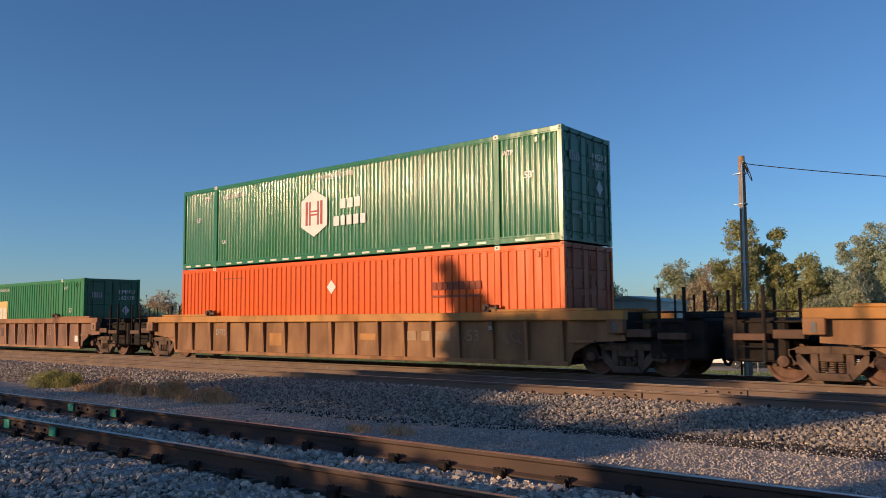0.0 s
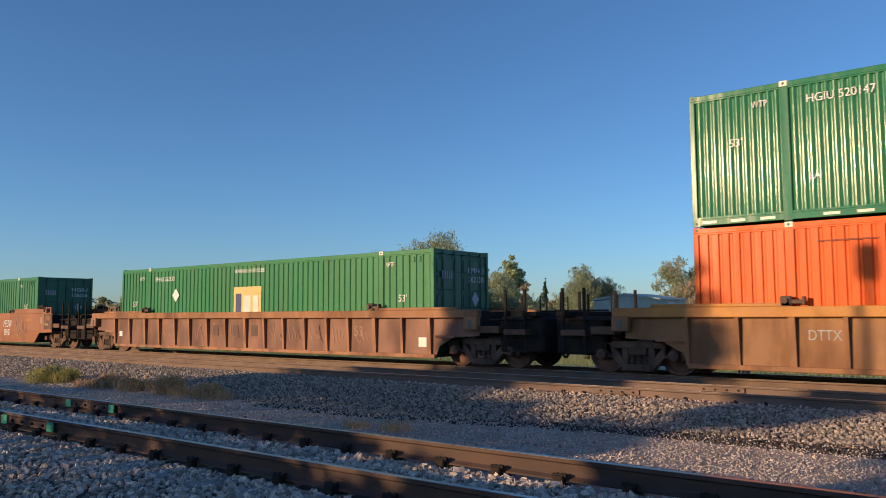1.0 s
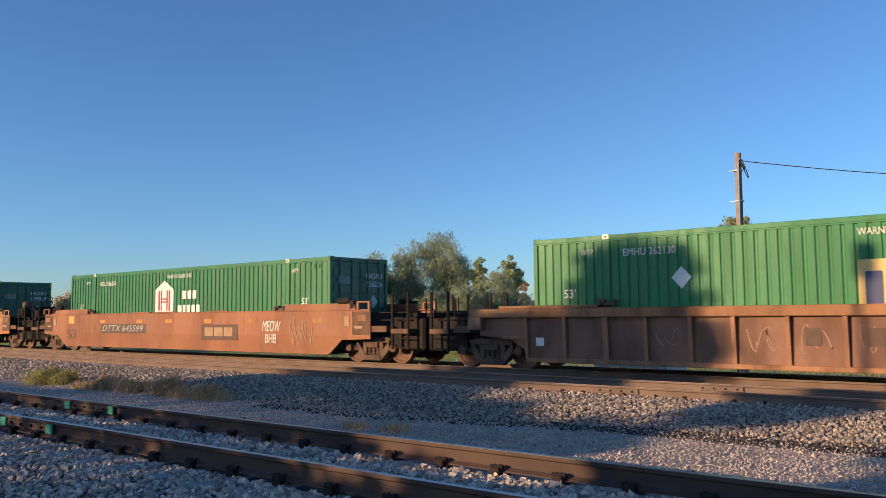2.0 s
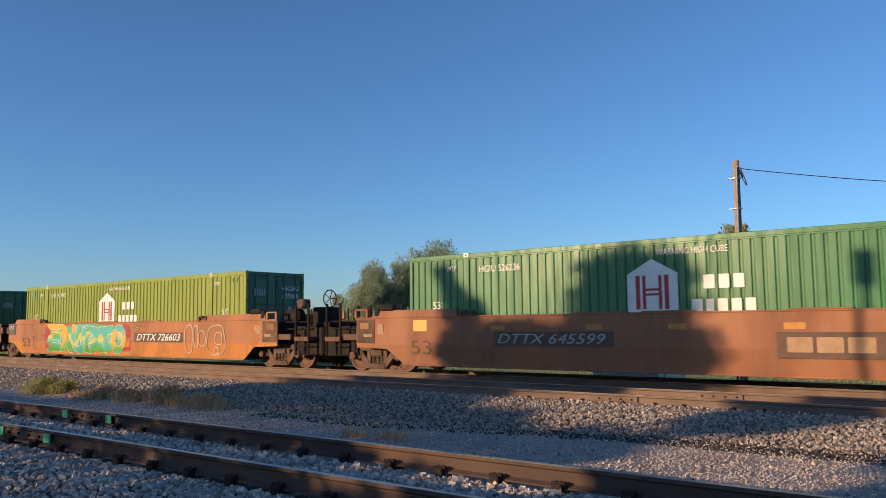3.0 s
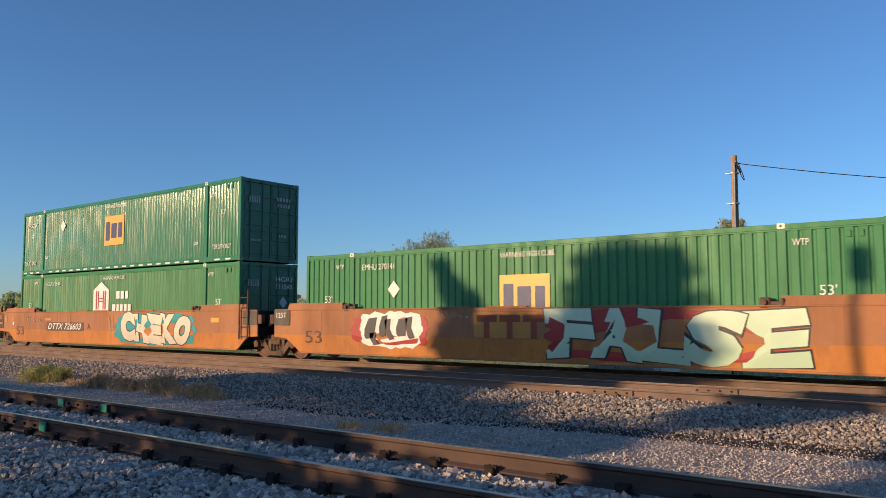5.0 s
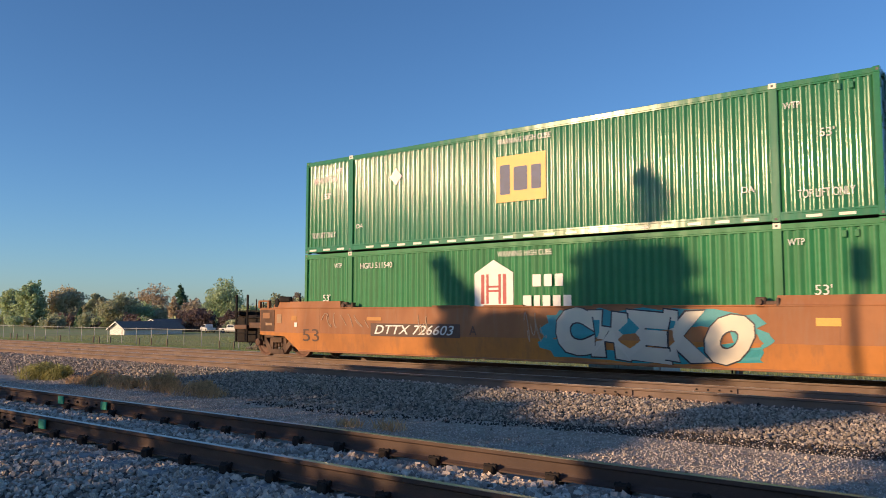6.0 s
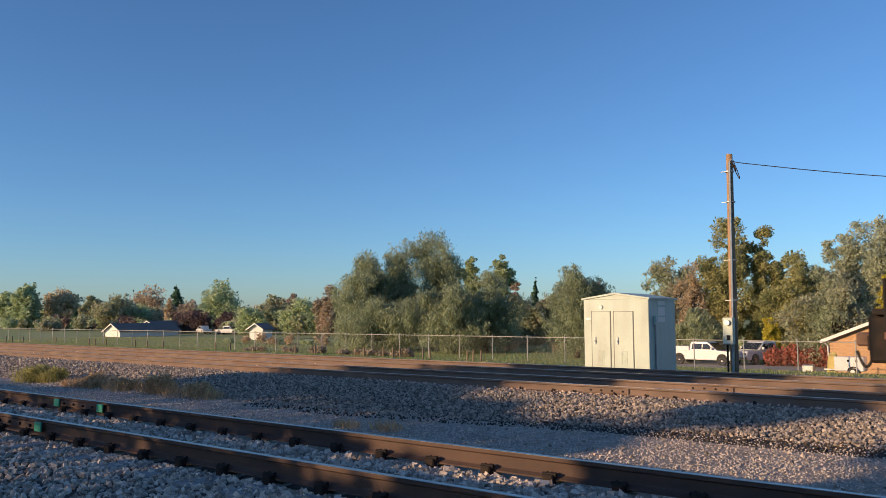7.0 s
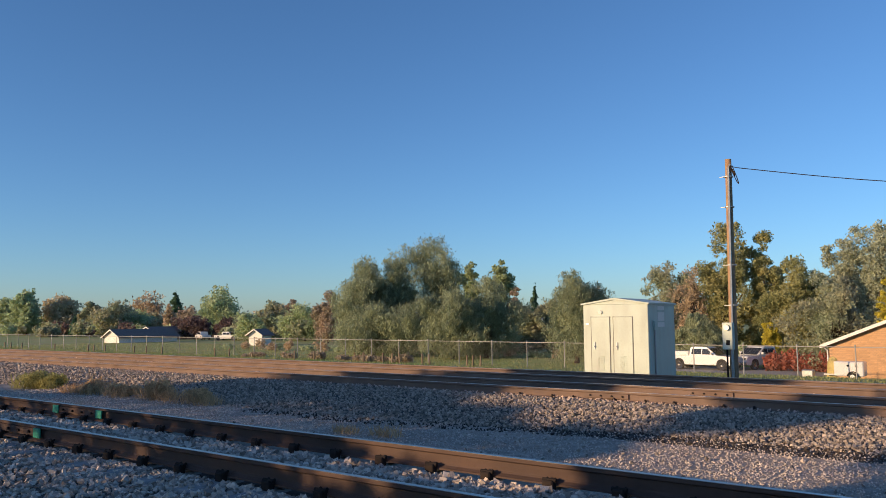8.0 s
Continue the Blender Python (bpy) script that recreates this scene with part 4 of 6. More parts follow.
def side_text(c, number, low53=True, upper=False):
    y = NEAR - 0.001
    w = M["white"]
    write("WARNING HIGH CUBE", 7.3, y, 2.50, 0.14, w, c, width=1.6)
    if number:
        write(number, 2.42, y, 2.36, 0.17, w, c, width=1.25)
    for x in (1.33, 14.38):
        write("WTP", x, y, 2.42 if not upper or x < 5 else 2.30, 0.14, w, c, width=0.32)
    if upper:
        write("53'", 0.85, y, 1.65, 0.18, w, c)
        write("53'", 15.05, y, 1.65, 0.18, w, c)
    else:
        for x in (0.85, 14.86):
            write("53'", x, y, 1.42, 0.21, w, c)
    x = LEN + 0.02
    # marks on the door end
    if number:
        for row, z in zip(number.split(), (2.24, 1.98)):
            part("lettering", lettering(row, 0.17, 0.0, 0.75), M["door_mark"], c, at=pose(LEN + 0.004, 0.28, z, 0, 0, 90))
        bm = bmesh.new()
        prism(bm, [(0.62, 1.28), (0.80, 1.50), (0.62, 1.72), (0.44, 1.50)], -0.004, 0.004)
        part("placard", bm, M["door_mark"], c, "pale diamond placard", at=pose(LEN + 0.004, 0, 0, 0, 0, 90))
    for y0, z, wd, h in () if number else ((0.25, 2.2, 0.7, 0.13), (0.3, 1.98, 0.6, 0.13)):
        bar_row(c, x, y0, z, wd, h)
    for y0, z, wd, h in ((-0.95, 2.05, 0.5, 0.24), (0.35, 0.9, 0.4, 0.1), (-0.9, 0.7, 0.5, 0.08)):
        bar_row(c, x, y0, z, wd, h)


def build_containers():
    c = container("B", 0, "orange", "orange ribbed steel container with a white diamond, lower in the stack")
    diamond(c, 7.98, 2.02, 0.22)
    for k in range(9):
        panel("name_block", block(12.0 + k * 0.186, 0.15, 1.80, 0.22), NEAR - 0.002, M["rust_mark"], c)
    panel("name_stripe", rect(12.0, 13.65, 1.60, 1.66), NEAR - 0.002, M["rust_mark"], c)
    panel("stripe", rect(2.5, 3.6, 2.45, 2.48), NEAR - 0.002, M["rust_mark"], c)
    c = container("B", 1, "green_gloss", "glossy green ribbed container with a white and red hexagon emblem", 0.155, True)
    hexagon_marks(c, 1.46)
    side_text(c, "HGIU 520147", upper=True)
    write("LA", 2.42, NEAR - 0.001, 0.8, 0.13, M["white"], c)
    c = container("C", 0, "green", "green ribbed container with a yellow panel and white diamond")
    yellow_marks(c, 0.85, 1.18, True)
    diamond(c, 3.79, 1.82)
    side_text(c, "EMHU 262130")
    c = container("D", 0, "green_deep", "deep green ribbed container with a white and red hexagon emblem")
    hexagon_marks(c)
    side_text(c, "HGIU 526236")
    c = container("E", 0, "lime", "faded yellow-green ribbed container with a white hexagon emblem")
    hexagon_marks(c)
    side_text(c, "HGIU 639868")
    panel("sticker", rect(0.60, 0.86, 2.44, 2.62), NEAR - 0.002, M["teal"], c, "small green sticker")
    c = container("F", 0, "green", "green ribbed container with a yellow panel, single in its well")
    yellow_marks(c, 0.88, 1.18)
    diamond(c, 3.66, 1.78)
    side_text(c, "EMHU 270141")
    c = container("G", 0, "green", "green ribbed container with a hexagon emblem, lower in the last stack", 0.2)
    hexagon_marks(c)
    side_text(c, "HGIU 511540")
    c = container("G", 1, "green_gloss", "glossy green container with yellow panel on the last stack", 0.175, True)
    yellow_marks(c, 0.98, 1.2)
    diamond(c, 3.8, 2.05)
    side_text(c, "", upper=True)
    write("EMHU 277580", 0.42, NEAR - 0.001, 2.16, 0.17, M["white"], c, width=0.95)
    for x in (0.32, 14.6):
        write("TOP LIFT ONLY", x, NEAR - 0.001, 0.45, 0.17, M["white"], c, width=1.05)
    for x in (2.25, 13.5):
        write("DA", x, NEAR - 0.001, 0.66, 0.13, M["white"], c)


# trucks and wheels
R_WHEEL = 0.457


def wheelset_mesh():
    bm = bmesh.new()
    for s in (-1, 1):
        prof = [(0.11, 0.79), (0.16, 0.80), (0.20, 0.775), (0.36, 0.765), (0.40, 0.80), (R_WHEEL - 0.006, 0.80), (R_WHEEL, 0.76), (R_WHEEL + 0.002, 0.705), (R_WHEEL + 0.027, 0.69), (R_WHEEL + 0.022, 0.672), (0.39, 0.668), (0.36, 0.70), (0.20, 0.71), (0.11, 0.68)]
        lathe(bm, [(r, s * y) for r, y in prof], 32)
    tube(bm, (0, -1.12, 0), (0, 1.12, 0), 0.075, n=12)
    for s in (-1, 1):
        for k in range(4):
            a = k * math.pi / 2 + 0.4
            tube(bm, (0.05 * math.cos(a), s * 1.11, 0.05 * math.sin(a)), (0.05 * math.cos(a), s * 1.145, 0.05 * math.sin(a)), 0.018, n=6)
    return finish(bm, "wheelset", M["wheel"])


def sideframe_mesh(s):
    """Cast side frame: top chord, sloping columns, bottom chord and bearing pedestals."""
    bm = bmesh.new()
    y0, y1 = sorted((s * 0.90, s * 1.08))
    for a in (-1, 1):
        prism(bm, [(a * 0.0, 0.77), (a * 0.62, 0.76), (a * 0.80, 0.68), (a * 0.80, 0.52), (a * 0.60, 0.60), (a * 0.0, 0.62)], y0, y1)
        prism(bm, [(a * 0.40, 0.66), (a * 0.25, 0.66), (a * 0.25, 0.18), (a * 0.40, 0.20)], y0 + 0.02, y1 - 0.02)
        prism(bm, [(a * 0.80, 0.56), (a * 0.62, 0.64), (a * 0.30, 0.28), (a * 0.24, 0.10), (a * 0.36, 0.10)], y0, y1)
        prism(bm, [(a * 0.66, 0.70), (a * 1.06, 0.71), (a * 1.17, 0.62), (a * 1.12, 0.34), (a * 1.04, 0.34), (a * 1.02, 0.56), (a * 0.76, 0.56), (a * 0.74, 0.36), (a * 0.64, 0.40)], y0, y1)
    prism(bm, [(-0.36, 0.09), (0.36, 0.09), (0.30, 0.24), (-0.30, 0.24)], y0 - 0.03, y1 + 0.03)
    bmesh.ops.recalc_face_normals(bm, faces=bm.faces)
    bmesh.ops.bevel(bm, geom=list(bm.edges), offset=0.012, segments=1, affect="EDGES")
    return finish(bm, "side_frame", M["truck"])


TRUCK = {}


def truck(car, x):
    """A two-axle bogie under the car."""
    if not TRUCK:
        TRUCK["wheel"] = wheelset_mesh()
        TRUCK[-1], TRUCK[1] = sideframe_mesh(-1), sideframe_mesh(1)
        bm = bmesh.new()
        for i in (-0.16, 0.0, 0.16):
            for k in range(5):
                lathe(bm, [(0.045, -0.012), (0.07, -0.014), (0.07, 0.014), (0.045, 0.012)], 10, pose(i, 0, 0.27 + k * 0.042, 90, 0, 0))
        TRUCK["spring"] = finish(bm, "spring", M["truck"])
        bm = bmesh.new()
        lathe(bm, [(0.05, -0.14), (0.115, -0.12), (0.125, 0.0), (0.125, 0.1), (0.1, 0.12)], 14)
        TRUCK["cap"] = finish(bm, "bearing_cap", M["wheel"])
    bm = bmesh.new()
    rbox(bm, -0.22, 0.22, -1.10, 1.10, 0.46, 0.63, 0.02)
    rbox(bm, -0.35, 0.35, -0.35, 0.35, 0.6, 0.78, 0.03)
    for a in (-0.45, 0.45):
        rbox(bm, a - 0.05, a + 0.05, -0.85, 0.85, 0.30, 0.42, 0.01)
    t = part("truck", bm, M["truck"], car, "dusty cast steel two-axle truck", pose(x, 0, 0))
    for s in (-1, 1):
        part("side_frame", TRUCK[s], None, t)
        part("spring", TRUCK["spring"], None, t, at=pose(0, s * 0.98, 0))
        for a in (-0.89, 0.89):
            part("bearing_cap", TRUCK["cap"], None, t, at=pose(a, s * 1.06, R_WHEEL, 0, 0, 0 if s < 0 else 180))
    for a in (-0.89, 0.89):
        w = part("wheelset", TRUCK["wheel"], None, t, at=pose(a, 0, R_WHEEL))
        WHEELS.append((w, a))
    return t


def rod(name, pts, r, material, parent, label=""):
    bm = bmesh.new()
    for p, q in zip(pts, pts[1:]):
        tube(bm, p, q, r, n=6)
    return part(name, bm, material, parent, label)


def coupler_end(car, x, s, paint, wheel=False):
    """End platform with coupler, grab irons, ladder and brake gear; s is the way out of the car."""
    def bx(name, a, b, y0, y1, z0, z1, m, r=0.012, label=""):
        return one_box(name, (*sorted((x + s * a, x + s * b)), y0, y1, z0, z1), m, car, label, r)
    bx("end_platform", 0.0, 1.45, -1.0, 1.0, 0.86, 1.0, M["black"])
    bx("center_sill", -0.9, 1.9, -0.22, 0.22, 0.62, 0.92, M["black"])
    bx("coupler", 1.8, 2.12, -0.14, 0.14, 0.70, 0.98, M["truck"], 0.04)
    bx("draft_housing", 0.4, 1.72, -1.12, 1.12, 0.42, 1.34, M["black"], 0.06)
    bx("cross_beam", 1.3, 1.62, -1.3, 1.3, 1.34, 1.46, M["black"], 0.02)
    bx("end_bulkhead", -1.0, -0.85, -1.3, 1.3, 0.75, 1.5, M["black"])
    bx("step_plate", 0.75, 1.40, -1.46, -1.0, 0.88, 1.02, paint)
    bx("step_plate", 0.75, 1.40, 1.0, 1.46, 0.88, 1.02, paint)
    bx("bracket", 0.0, 0.6, -1.46, -1.1, 0.92, 1.10, paint)
    bx("deck_plate", 0.1, 1.3, -1.2, 1.2, 1.24, 1.28, M["black"])
    for y in (-1.40, 1.40):
        for a in (0.78, 1.36):
            rod("corner_post", [(x + s * a, y, 0.45), (x + s * a, y, 2.02)], 0.042, M["black"], car)
        for z in (0.48, 0.75):
            rod("stirrup_step", [(x + s * 0.78, y, z), (x + s * 1.36, y, z)], 0.018, M["black"], car)
    for a, y in ((0.95, -0.9), (1.2, -0.4), (0.85, 0.5), (1.25, 0.95)):
        rod("hand_rail", [(x + s * a, y, 1.0), (x + s * a, y, 1.88)], 0.022, M["black"], car)
    rod("hand_rail", [(x + s * 0.2, -1.30, 1.48), (x + s * 1.36, -1.30, 1.48)], 0.02, M["black"], car)
    rod("hand_rail", [(x + s * 0.2, 1.30, 1.48), (x + s * 1.36, 1.30, 1.48)], 0.02, M["black"], car)
    # air hose in a loop under the coupler
    n = 10
    rod("air_hose", [(x + s * (1.75 + 0.32 * k / n), -0.35, 0.62 - 0.32 * math.sin(math.pi * k / n)) for k in range(n + 1)], 0.03, M["rubber"], car)
    if wheel:
        bx("brake_stand", 0.75, 1.15, -0.7, 0.2, 1.0, 1.95, M["black"], 0.05)
        bx("air_tank", -0.2, 0.55, -1.15, -0.7, 1.45, 1.9, M["black"], 0.12)
        bx("valve_box", 0.55, 0.9, -1.2, -0.85, 1.9, 2.2, M["truck"], 0.05)
        bm = bmesh.new()
        m = pose(x + s * 1.22, -0.35, 2.22, 0, 0, 90)
        for k in range(20):
            a, b = 2 * math.pi * k / 20, 2 * math.pi * (k + 1) / 20
            tube(bm, m @ Vector((0.28 * math.cos(a), 0, 0.28 * math.sin(a))), m @ Vector((0.28 * math.cos(b), 0, 0.28 * math.sin(b))), 0.02, n=6)
        for k in range(5):
            a = 2 * math.pi * k / 5
            tube(bm, m @ Vector((0, 0, 0)), m @ Vector((0.27 * math.cos(a), 0, 0.27 * math.sin(a))), 0.014, n=5)
        part("brake_wheel", bm, M["black"], car)


def end_panels(car, x, s, paint):
    """Box-like end posts with an oval lifting hole above the trucks."""
    for y in (-1.5, 1.5):
        bm = bmesh.new()
        ya, yb = y - 0.1, y + 0.1
        a, b = sorted((x, x - s * 0.42))
        rbox(bm, a, b, ya, yb, 1.0, 1.34, 0.02)
        p = part("end_post", bm, paint, car)
        bm = bmesh.new()
        ye = y - 0.103 if y < 0 else y + 0.103
        tube(bm, ((a + b) / 2, ye - 0.01, 1.10), ((a + b) / 2, ye + 0.01, 1.10), 0.06, n=14)
        tube(bm, ((a + b) / 2, ye - 0.011, 1.20), ((a + b) / 2, ye + 0.011, 1.20), 0.06, n=14)
        part("lifting_hole", bm, M["cabinet_dark"], p)


def latch(car, x, s_y):
    """Container guide and lock on the top chord."""
    bm = bmesh.new()
    y = s_y * 1.44
    rbox(bm, x - 0.20, x + 0.02, y - 0.06, y + 0.08, 1.5, 1.74, 0.03)
    rbox(bm, x + 0.02, x + 0.24, y - 0.05, y + 0.05, 1.58, 1.66, 0.015)
    tube(bm, (x - 0.1, y - 0.12, 1.64), (x - 0.1, y + 0.1, 1.64), 0.06, n=10)
    rbox(bm, x + 0.22, x + 0.28, y - 0.08, y + 0.06, 1.55, 1.72, 0.01)
    part("container_guide", bm, M["truck"], car)


RIBS = (-0.14, 0.93, 2.01, 2.99, 4.01, 4.93, 6.0, 7.05, 8.13, 9.12, 10.08, 11.08, 12.08, 13.01, 14.07, 15.13, 16.14)


def ribbed_car(car, label, paint, sill, sheet_paint="car_sheet"):
    c = thing("well_car", None, None, label, "rail car", pose(START_X + START[car], TRACK, 0), "well cars of the train")
    MOVING.append((c, START[car], TRACK, 0.0))
    p = M[paint]
    for s in (-1, 1):
        ya, yb = sorted((s * 1.36, s * 1.40))
        bm = bmesh.new()
        prism(bm, [(-0.15, 0.26), (16.3, 0.26), (16.42, 0.55), (16.92, 0.80), (17.75, 0.84), (17.75, 1.34), (-1.6, 1.34), (-1.6, 0.84), (-0.77, 0.80), (-0.27, 0.55)], ya, yb)
        part("side_sheet", bm, M[sheet_paint], c)
        y0, y1 = sorted((s * 1.34, s * 1.55))
        one_box("top_sill", (-1.86, 17.8, y0, y1, 1.31, 1.53), M[sill], c, r=0.015)
        one_box("bottom_sill", (-0.15, 16.3, *sorted((s * 1.30, s * 1.47)), 0.22, 0.33), p, c, r=0.012)
        for x0, x1 in ((-0.95, 2.0), (14.1, 17.05)):
            one_box("guide_flange", (x0, x1, *sorted((s * 1.36, s * 1.50)), 1.53, 1.60), M[sill], c, r=0.012)
        for x in RIBS:
            bm = bmesh.new()
            wide = 0.085 if x not in (2.01, 8.13, 14.07) else 0.13
            v = box(bm, x - wide / 2, x + wide / 2, *sorted((s * 1.39, s * 1.52)), 0.30, 1.315)
            for q in v:
                if q.co.z < 0.5 and abs(q.co.y) > 1.45:
                    q.co.y = s * 1.46
            part("rib", bm, p, c)
        for x0, x1 in ((-0.85, -0.15), (16.3, 17.0)):
            one_box("arch_flange", (x0, x1, *sorted((s * 1.39, s * 1.50)), 0.78, 0.84), p, c)
    one_box("well_floor", (-0.1, 16.25, -1.3, 1.3, 0.24, 0.33), M["black"], c)
    for x, s in ((-1.86, -1), (17.8, 1)):
        end_panels(c, x, s, p)
        coupler_end(c, x, s, M["car_dirty"])
    for x in (2.0, 14.0):
        latch(c, x, -1), latch(c, x, 1)
    truck(c, -1.47), truck(c, 17.63)
    return c


def smooth_car(car, label, paint, left="coupler", right="coupler", right_wheel=False, left_truck=True, right_truck=True):
    c = thing("well_car", None, None, label, "rail car", pose(START_X + START[car], TRACK, 0), "well cars of the train")
    MOVING.append((c, START[car], TRACK, 0.0))
    p = M[paint]
    xa = -1.88 if left == "coupler" else -1.25
    xb = 18.03 if right == "coupler" else 17.4
    for s in (-1, 1):
        bm = bmesh.new()
        ya, yb = sorted((s * 1.46, s * 1.50))
        prism(bm, [(xa, 0.80), (xb, 0.80), (xb, 1.57), (xa, 1.57)], ya, yb)
        part("side_sheet", bm, p, c)
        bm = bmesh.new()
        v = prism(bm, [(-0.12, 0.27), (16.28, 0.27), (16.85, 0.68), (xb, 0.72), (xb, 0.80), (xa, 0.80), (xa, 0.72), (-0.70, 0.68)], ya, yb)
        for q in v:
            q.co.y -= s * (0.80 - q.co.z) * 0.13
        part("lower_sheet", bm, M["car_orange_low"] if paint == "car_orange" else p, c)
        one_box("top_flange", (xa + 0.02, xb - 0.02, *sorted((s * 1.36, s * 1.515)), 1.545, 1.585), p, c, r=0.01)
        one_box("bottom_flange", (-0.1, 16.25, *sorted((s * 1.30, s * 1.44)), 0.23, 0.285), p, c, r=0.01)
        for x0, x1 in ((max(xa + 0.6, -1.25), 1.8), (14.13, min(xb - 0.6, 17.4))):
            bm = bmesh.new()
            v = box(bm, x0, x1, *sorted((s * 1.35, s * 1.49)), 1.58, 1.77)
            for q in v:
                if q.co.z > 1.7:
                    q.co.y -= s * 0.05
                    q.co.x += -0.06 if q.co.x > x0 + 0.5 else 0.06
            part("raised_guide", bm, p, c)
        for x in (5.3, 7.0, 10.1):
            bm = bmesh.new()
            rbox(bm, x, x + 1.2, *sorted((s * 1.40, s * 1.512)), 1.583, 1.615, 0.006)
            part("wear_strip", bm, p, c)
        for x in (0.9, 4.0, 8.1, 12.2, 15.3):
            one_box("weld_seam", (x, x + 0.015, *sorted((s * 1.498, s * 1.504)), 0.82, 1.55), p, c)
    one_box("well_floor", (-0.1, 16.25, -1.3, 1.3, 0.24, 0.33), M["black"], c)
    for kind, x, s, wheel in ((left, xa, -1, False), (right, xb, 1, right_wheel)):
        if kind == "coupler":
            coupler_end(c, x, s, M["car_dirty"], wheel)
            for y in (-1.5, 1.5):
                a, b = sorted((x + s * 0.04, x - s * 0.5))
                bm = bmesh.new()
                for k in (0, 1):
                    xk = a + k * (b - a - 0.09)
                    rbox(bm, xk, xk + 0.09, y - 0.06, y + 0.04, 1.57, 1.80, 0.01)
                rbox(bm, a, b, y - 0.06, y + 0.04, 1.77, 1.82, 0.01)
                part("grab_frame", bm, p, c)
                one_box("end_plate", (*sorted((x - s * 0.03, x - s * 0.72)), *sorted((y * 1.002, y * 1.009)), 0.84, 1.52), M["car_dirty"], c, "grimy brown end plate", r=0.004)
                one_box("placard_holder", (*sorted((x - s * 0.16, x - s * 0.50)), *sorted((y * 1.008, y * 1.014)), 1.24, 1.42), M["car_tan"], c, r=0.003)
                one_box("tag_plate", (*sorted((x - s * 0.30, x - s * 0.62)), *sorted((y * 1.008, y * 1.013)), 1.02, 1.10), M["mark_tan"], c, r=0.002)
                one_box("tag_plate", (*sorted((x - s * 0.84, x - s * 1.06)), *sorted((y * 1.003, y * 1.008)), 1.10, 1.38), M["mark_tan"], c, r=0.002)
                bm = bmesh.new()
                rbox(bm, x - s * 1.15 - 0.28, x - s * 1.15 + 0.28, y * 0.93 - 0.10, y * 0.93 + 0.06, 1.75, 1.93, 0.05)
                rbox(bm, x - s * 0.78 - 0.10, x - s * 0.78 + 0.10, y * 0.95 - 0.06, y * 0.95 + 0.06, 1.58, 1.86, 0.03)
                part("lock_gear", bm, M["black"], c, "black greasy lock housing")
        else:
            one_box("articulation_sill", (*sorted((x - s * 0.3, x + s * 0.42)), -0.3, 0.3, 0.6, 0.9), M["black"], c, r=0.03)
            one_box("end_bulkhead", (*sorted((x - s * 0.2, x)), -1.45, 1.45, 0.72, 1.55), M["black"], c)
            rg = random.Random(int(x * 10))
            for k in range(9):
                a, h = x + s * rg.uniform(-0.05, 0.38), rg.uniform(0.9, 1.5)
                yy = rg.uniform(-1.2, 1.0)
                one_box("brake_gear", (a - 0.1, a + 0.1, yy - 0.12, yy + 0.12, h - 0.12, h + 0.12), M["black"], c, r=0.03)
            for y in (-1.52, 1.52):
                one_box("end_plate", (*sorted((x, x - s * 0.75)), *sorted((y, y * 0.985)), 1.08, 1.56), M["car_grey"], c, r=0.004)
                one_box("hinge_box", (*sorted((x + s * 0.02, x + s * 0.22)), *sorted((y * 0.9, y)), 1.12, 1.42), M["car_dirty"], c, r=0.015)
    if left == "artic":
        write("125T", -1.12, -1.53, 1.32, 0.16, M["white"], c, width=0.46)
    if right == "artic":
        for a in (0.08, 0.52):
            rod("ladder_post", [(17.4 - 0.95 + a, -1.56, 0.62), (17.4 - 0.95 + a, -1.56, 2.25)], 0.03, M["car_dirty"], c)
        for k in range(5):
            rod("ladder_rung", [(16.53, -1.56, 0.7 + k * 0.32), (16.97, -1.56, 0.7 + k * 0.32)], 0.016, M["car_dirty"], c)
    for x in (2.05, 13.95):
        latch(c, x, -1), latch(c, x, 1)
    if left_truck:
        truck(c, -1.49 if left == "coupler" else -1.673)
    if right_truck:
        truck(c, 17.72)
    return c


def side_word(c, text, x, z, height, material, width):
    """Stencilled letters on the near side, laid over its crease."""
    me = lettering(text, height, 0.0, width)
    bm = bmesh.new()
    bm.from_mesh(me)
    bmesh.ops.subdivide_edges(bm, edges=bm.edges, cuts=1)
    for q in bm.verts:
        q.co = Vector((q.co.x + x, q.co.y + SIDE - 0.004, q.co.z + z))
    skirt(bm.verts)
    part("lettering", bm, material, c)


SIDE = -1.506            # outer face of the smooth cars' near side


def cloud(c, x0, x1, z0, z1, m, seed, lift=0.0):
    """A ragged patch of sprayed paint."""
    rng = np.random.default_rng(seed)
    pts = []
    for k in range(40):
        a = 2 * math.pi * k / 40
        cx, cz = math.cos(a), math.sin(a)
        sq = 1 / max(abs(cx), abs(cz)) ** 0.7
        pts.append(((x0 + x1) / 2 + cx * sq * (x1 - x0) * 0.50 * rng.uniform(0.94, 1.06), max(0.30, min(1.54, (z0 + z1) / 2 + cz * sq * (z1 - z0) * 0.5 * rng.uniform(0.86, 1.1)))))
    bm = bmesh.new()
    v = prism(bm, pts, SIDE - 0.004 - lift, SIDE - lift)
    skirt(v)
    part("paint_cloud", bm, m, c)


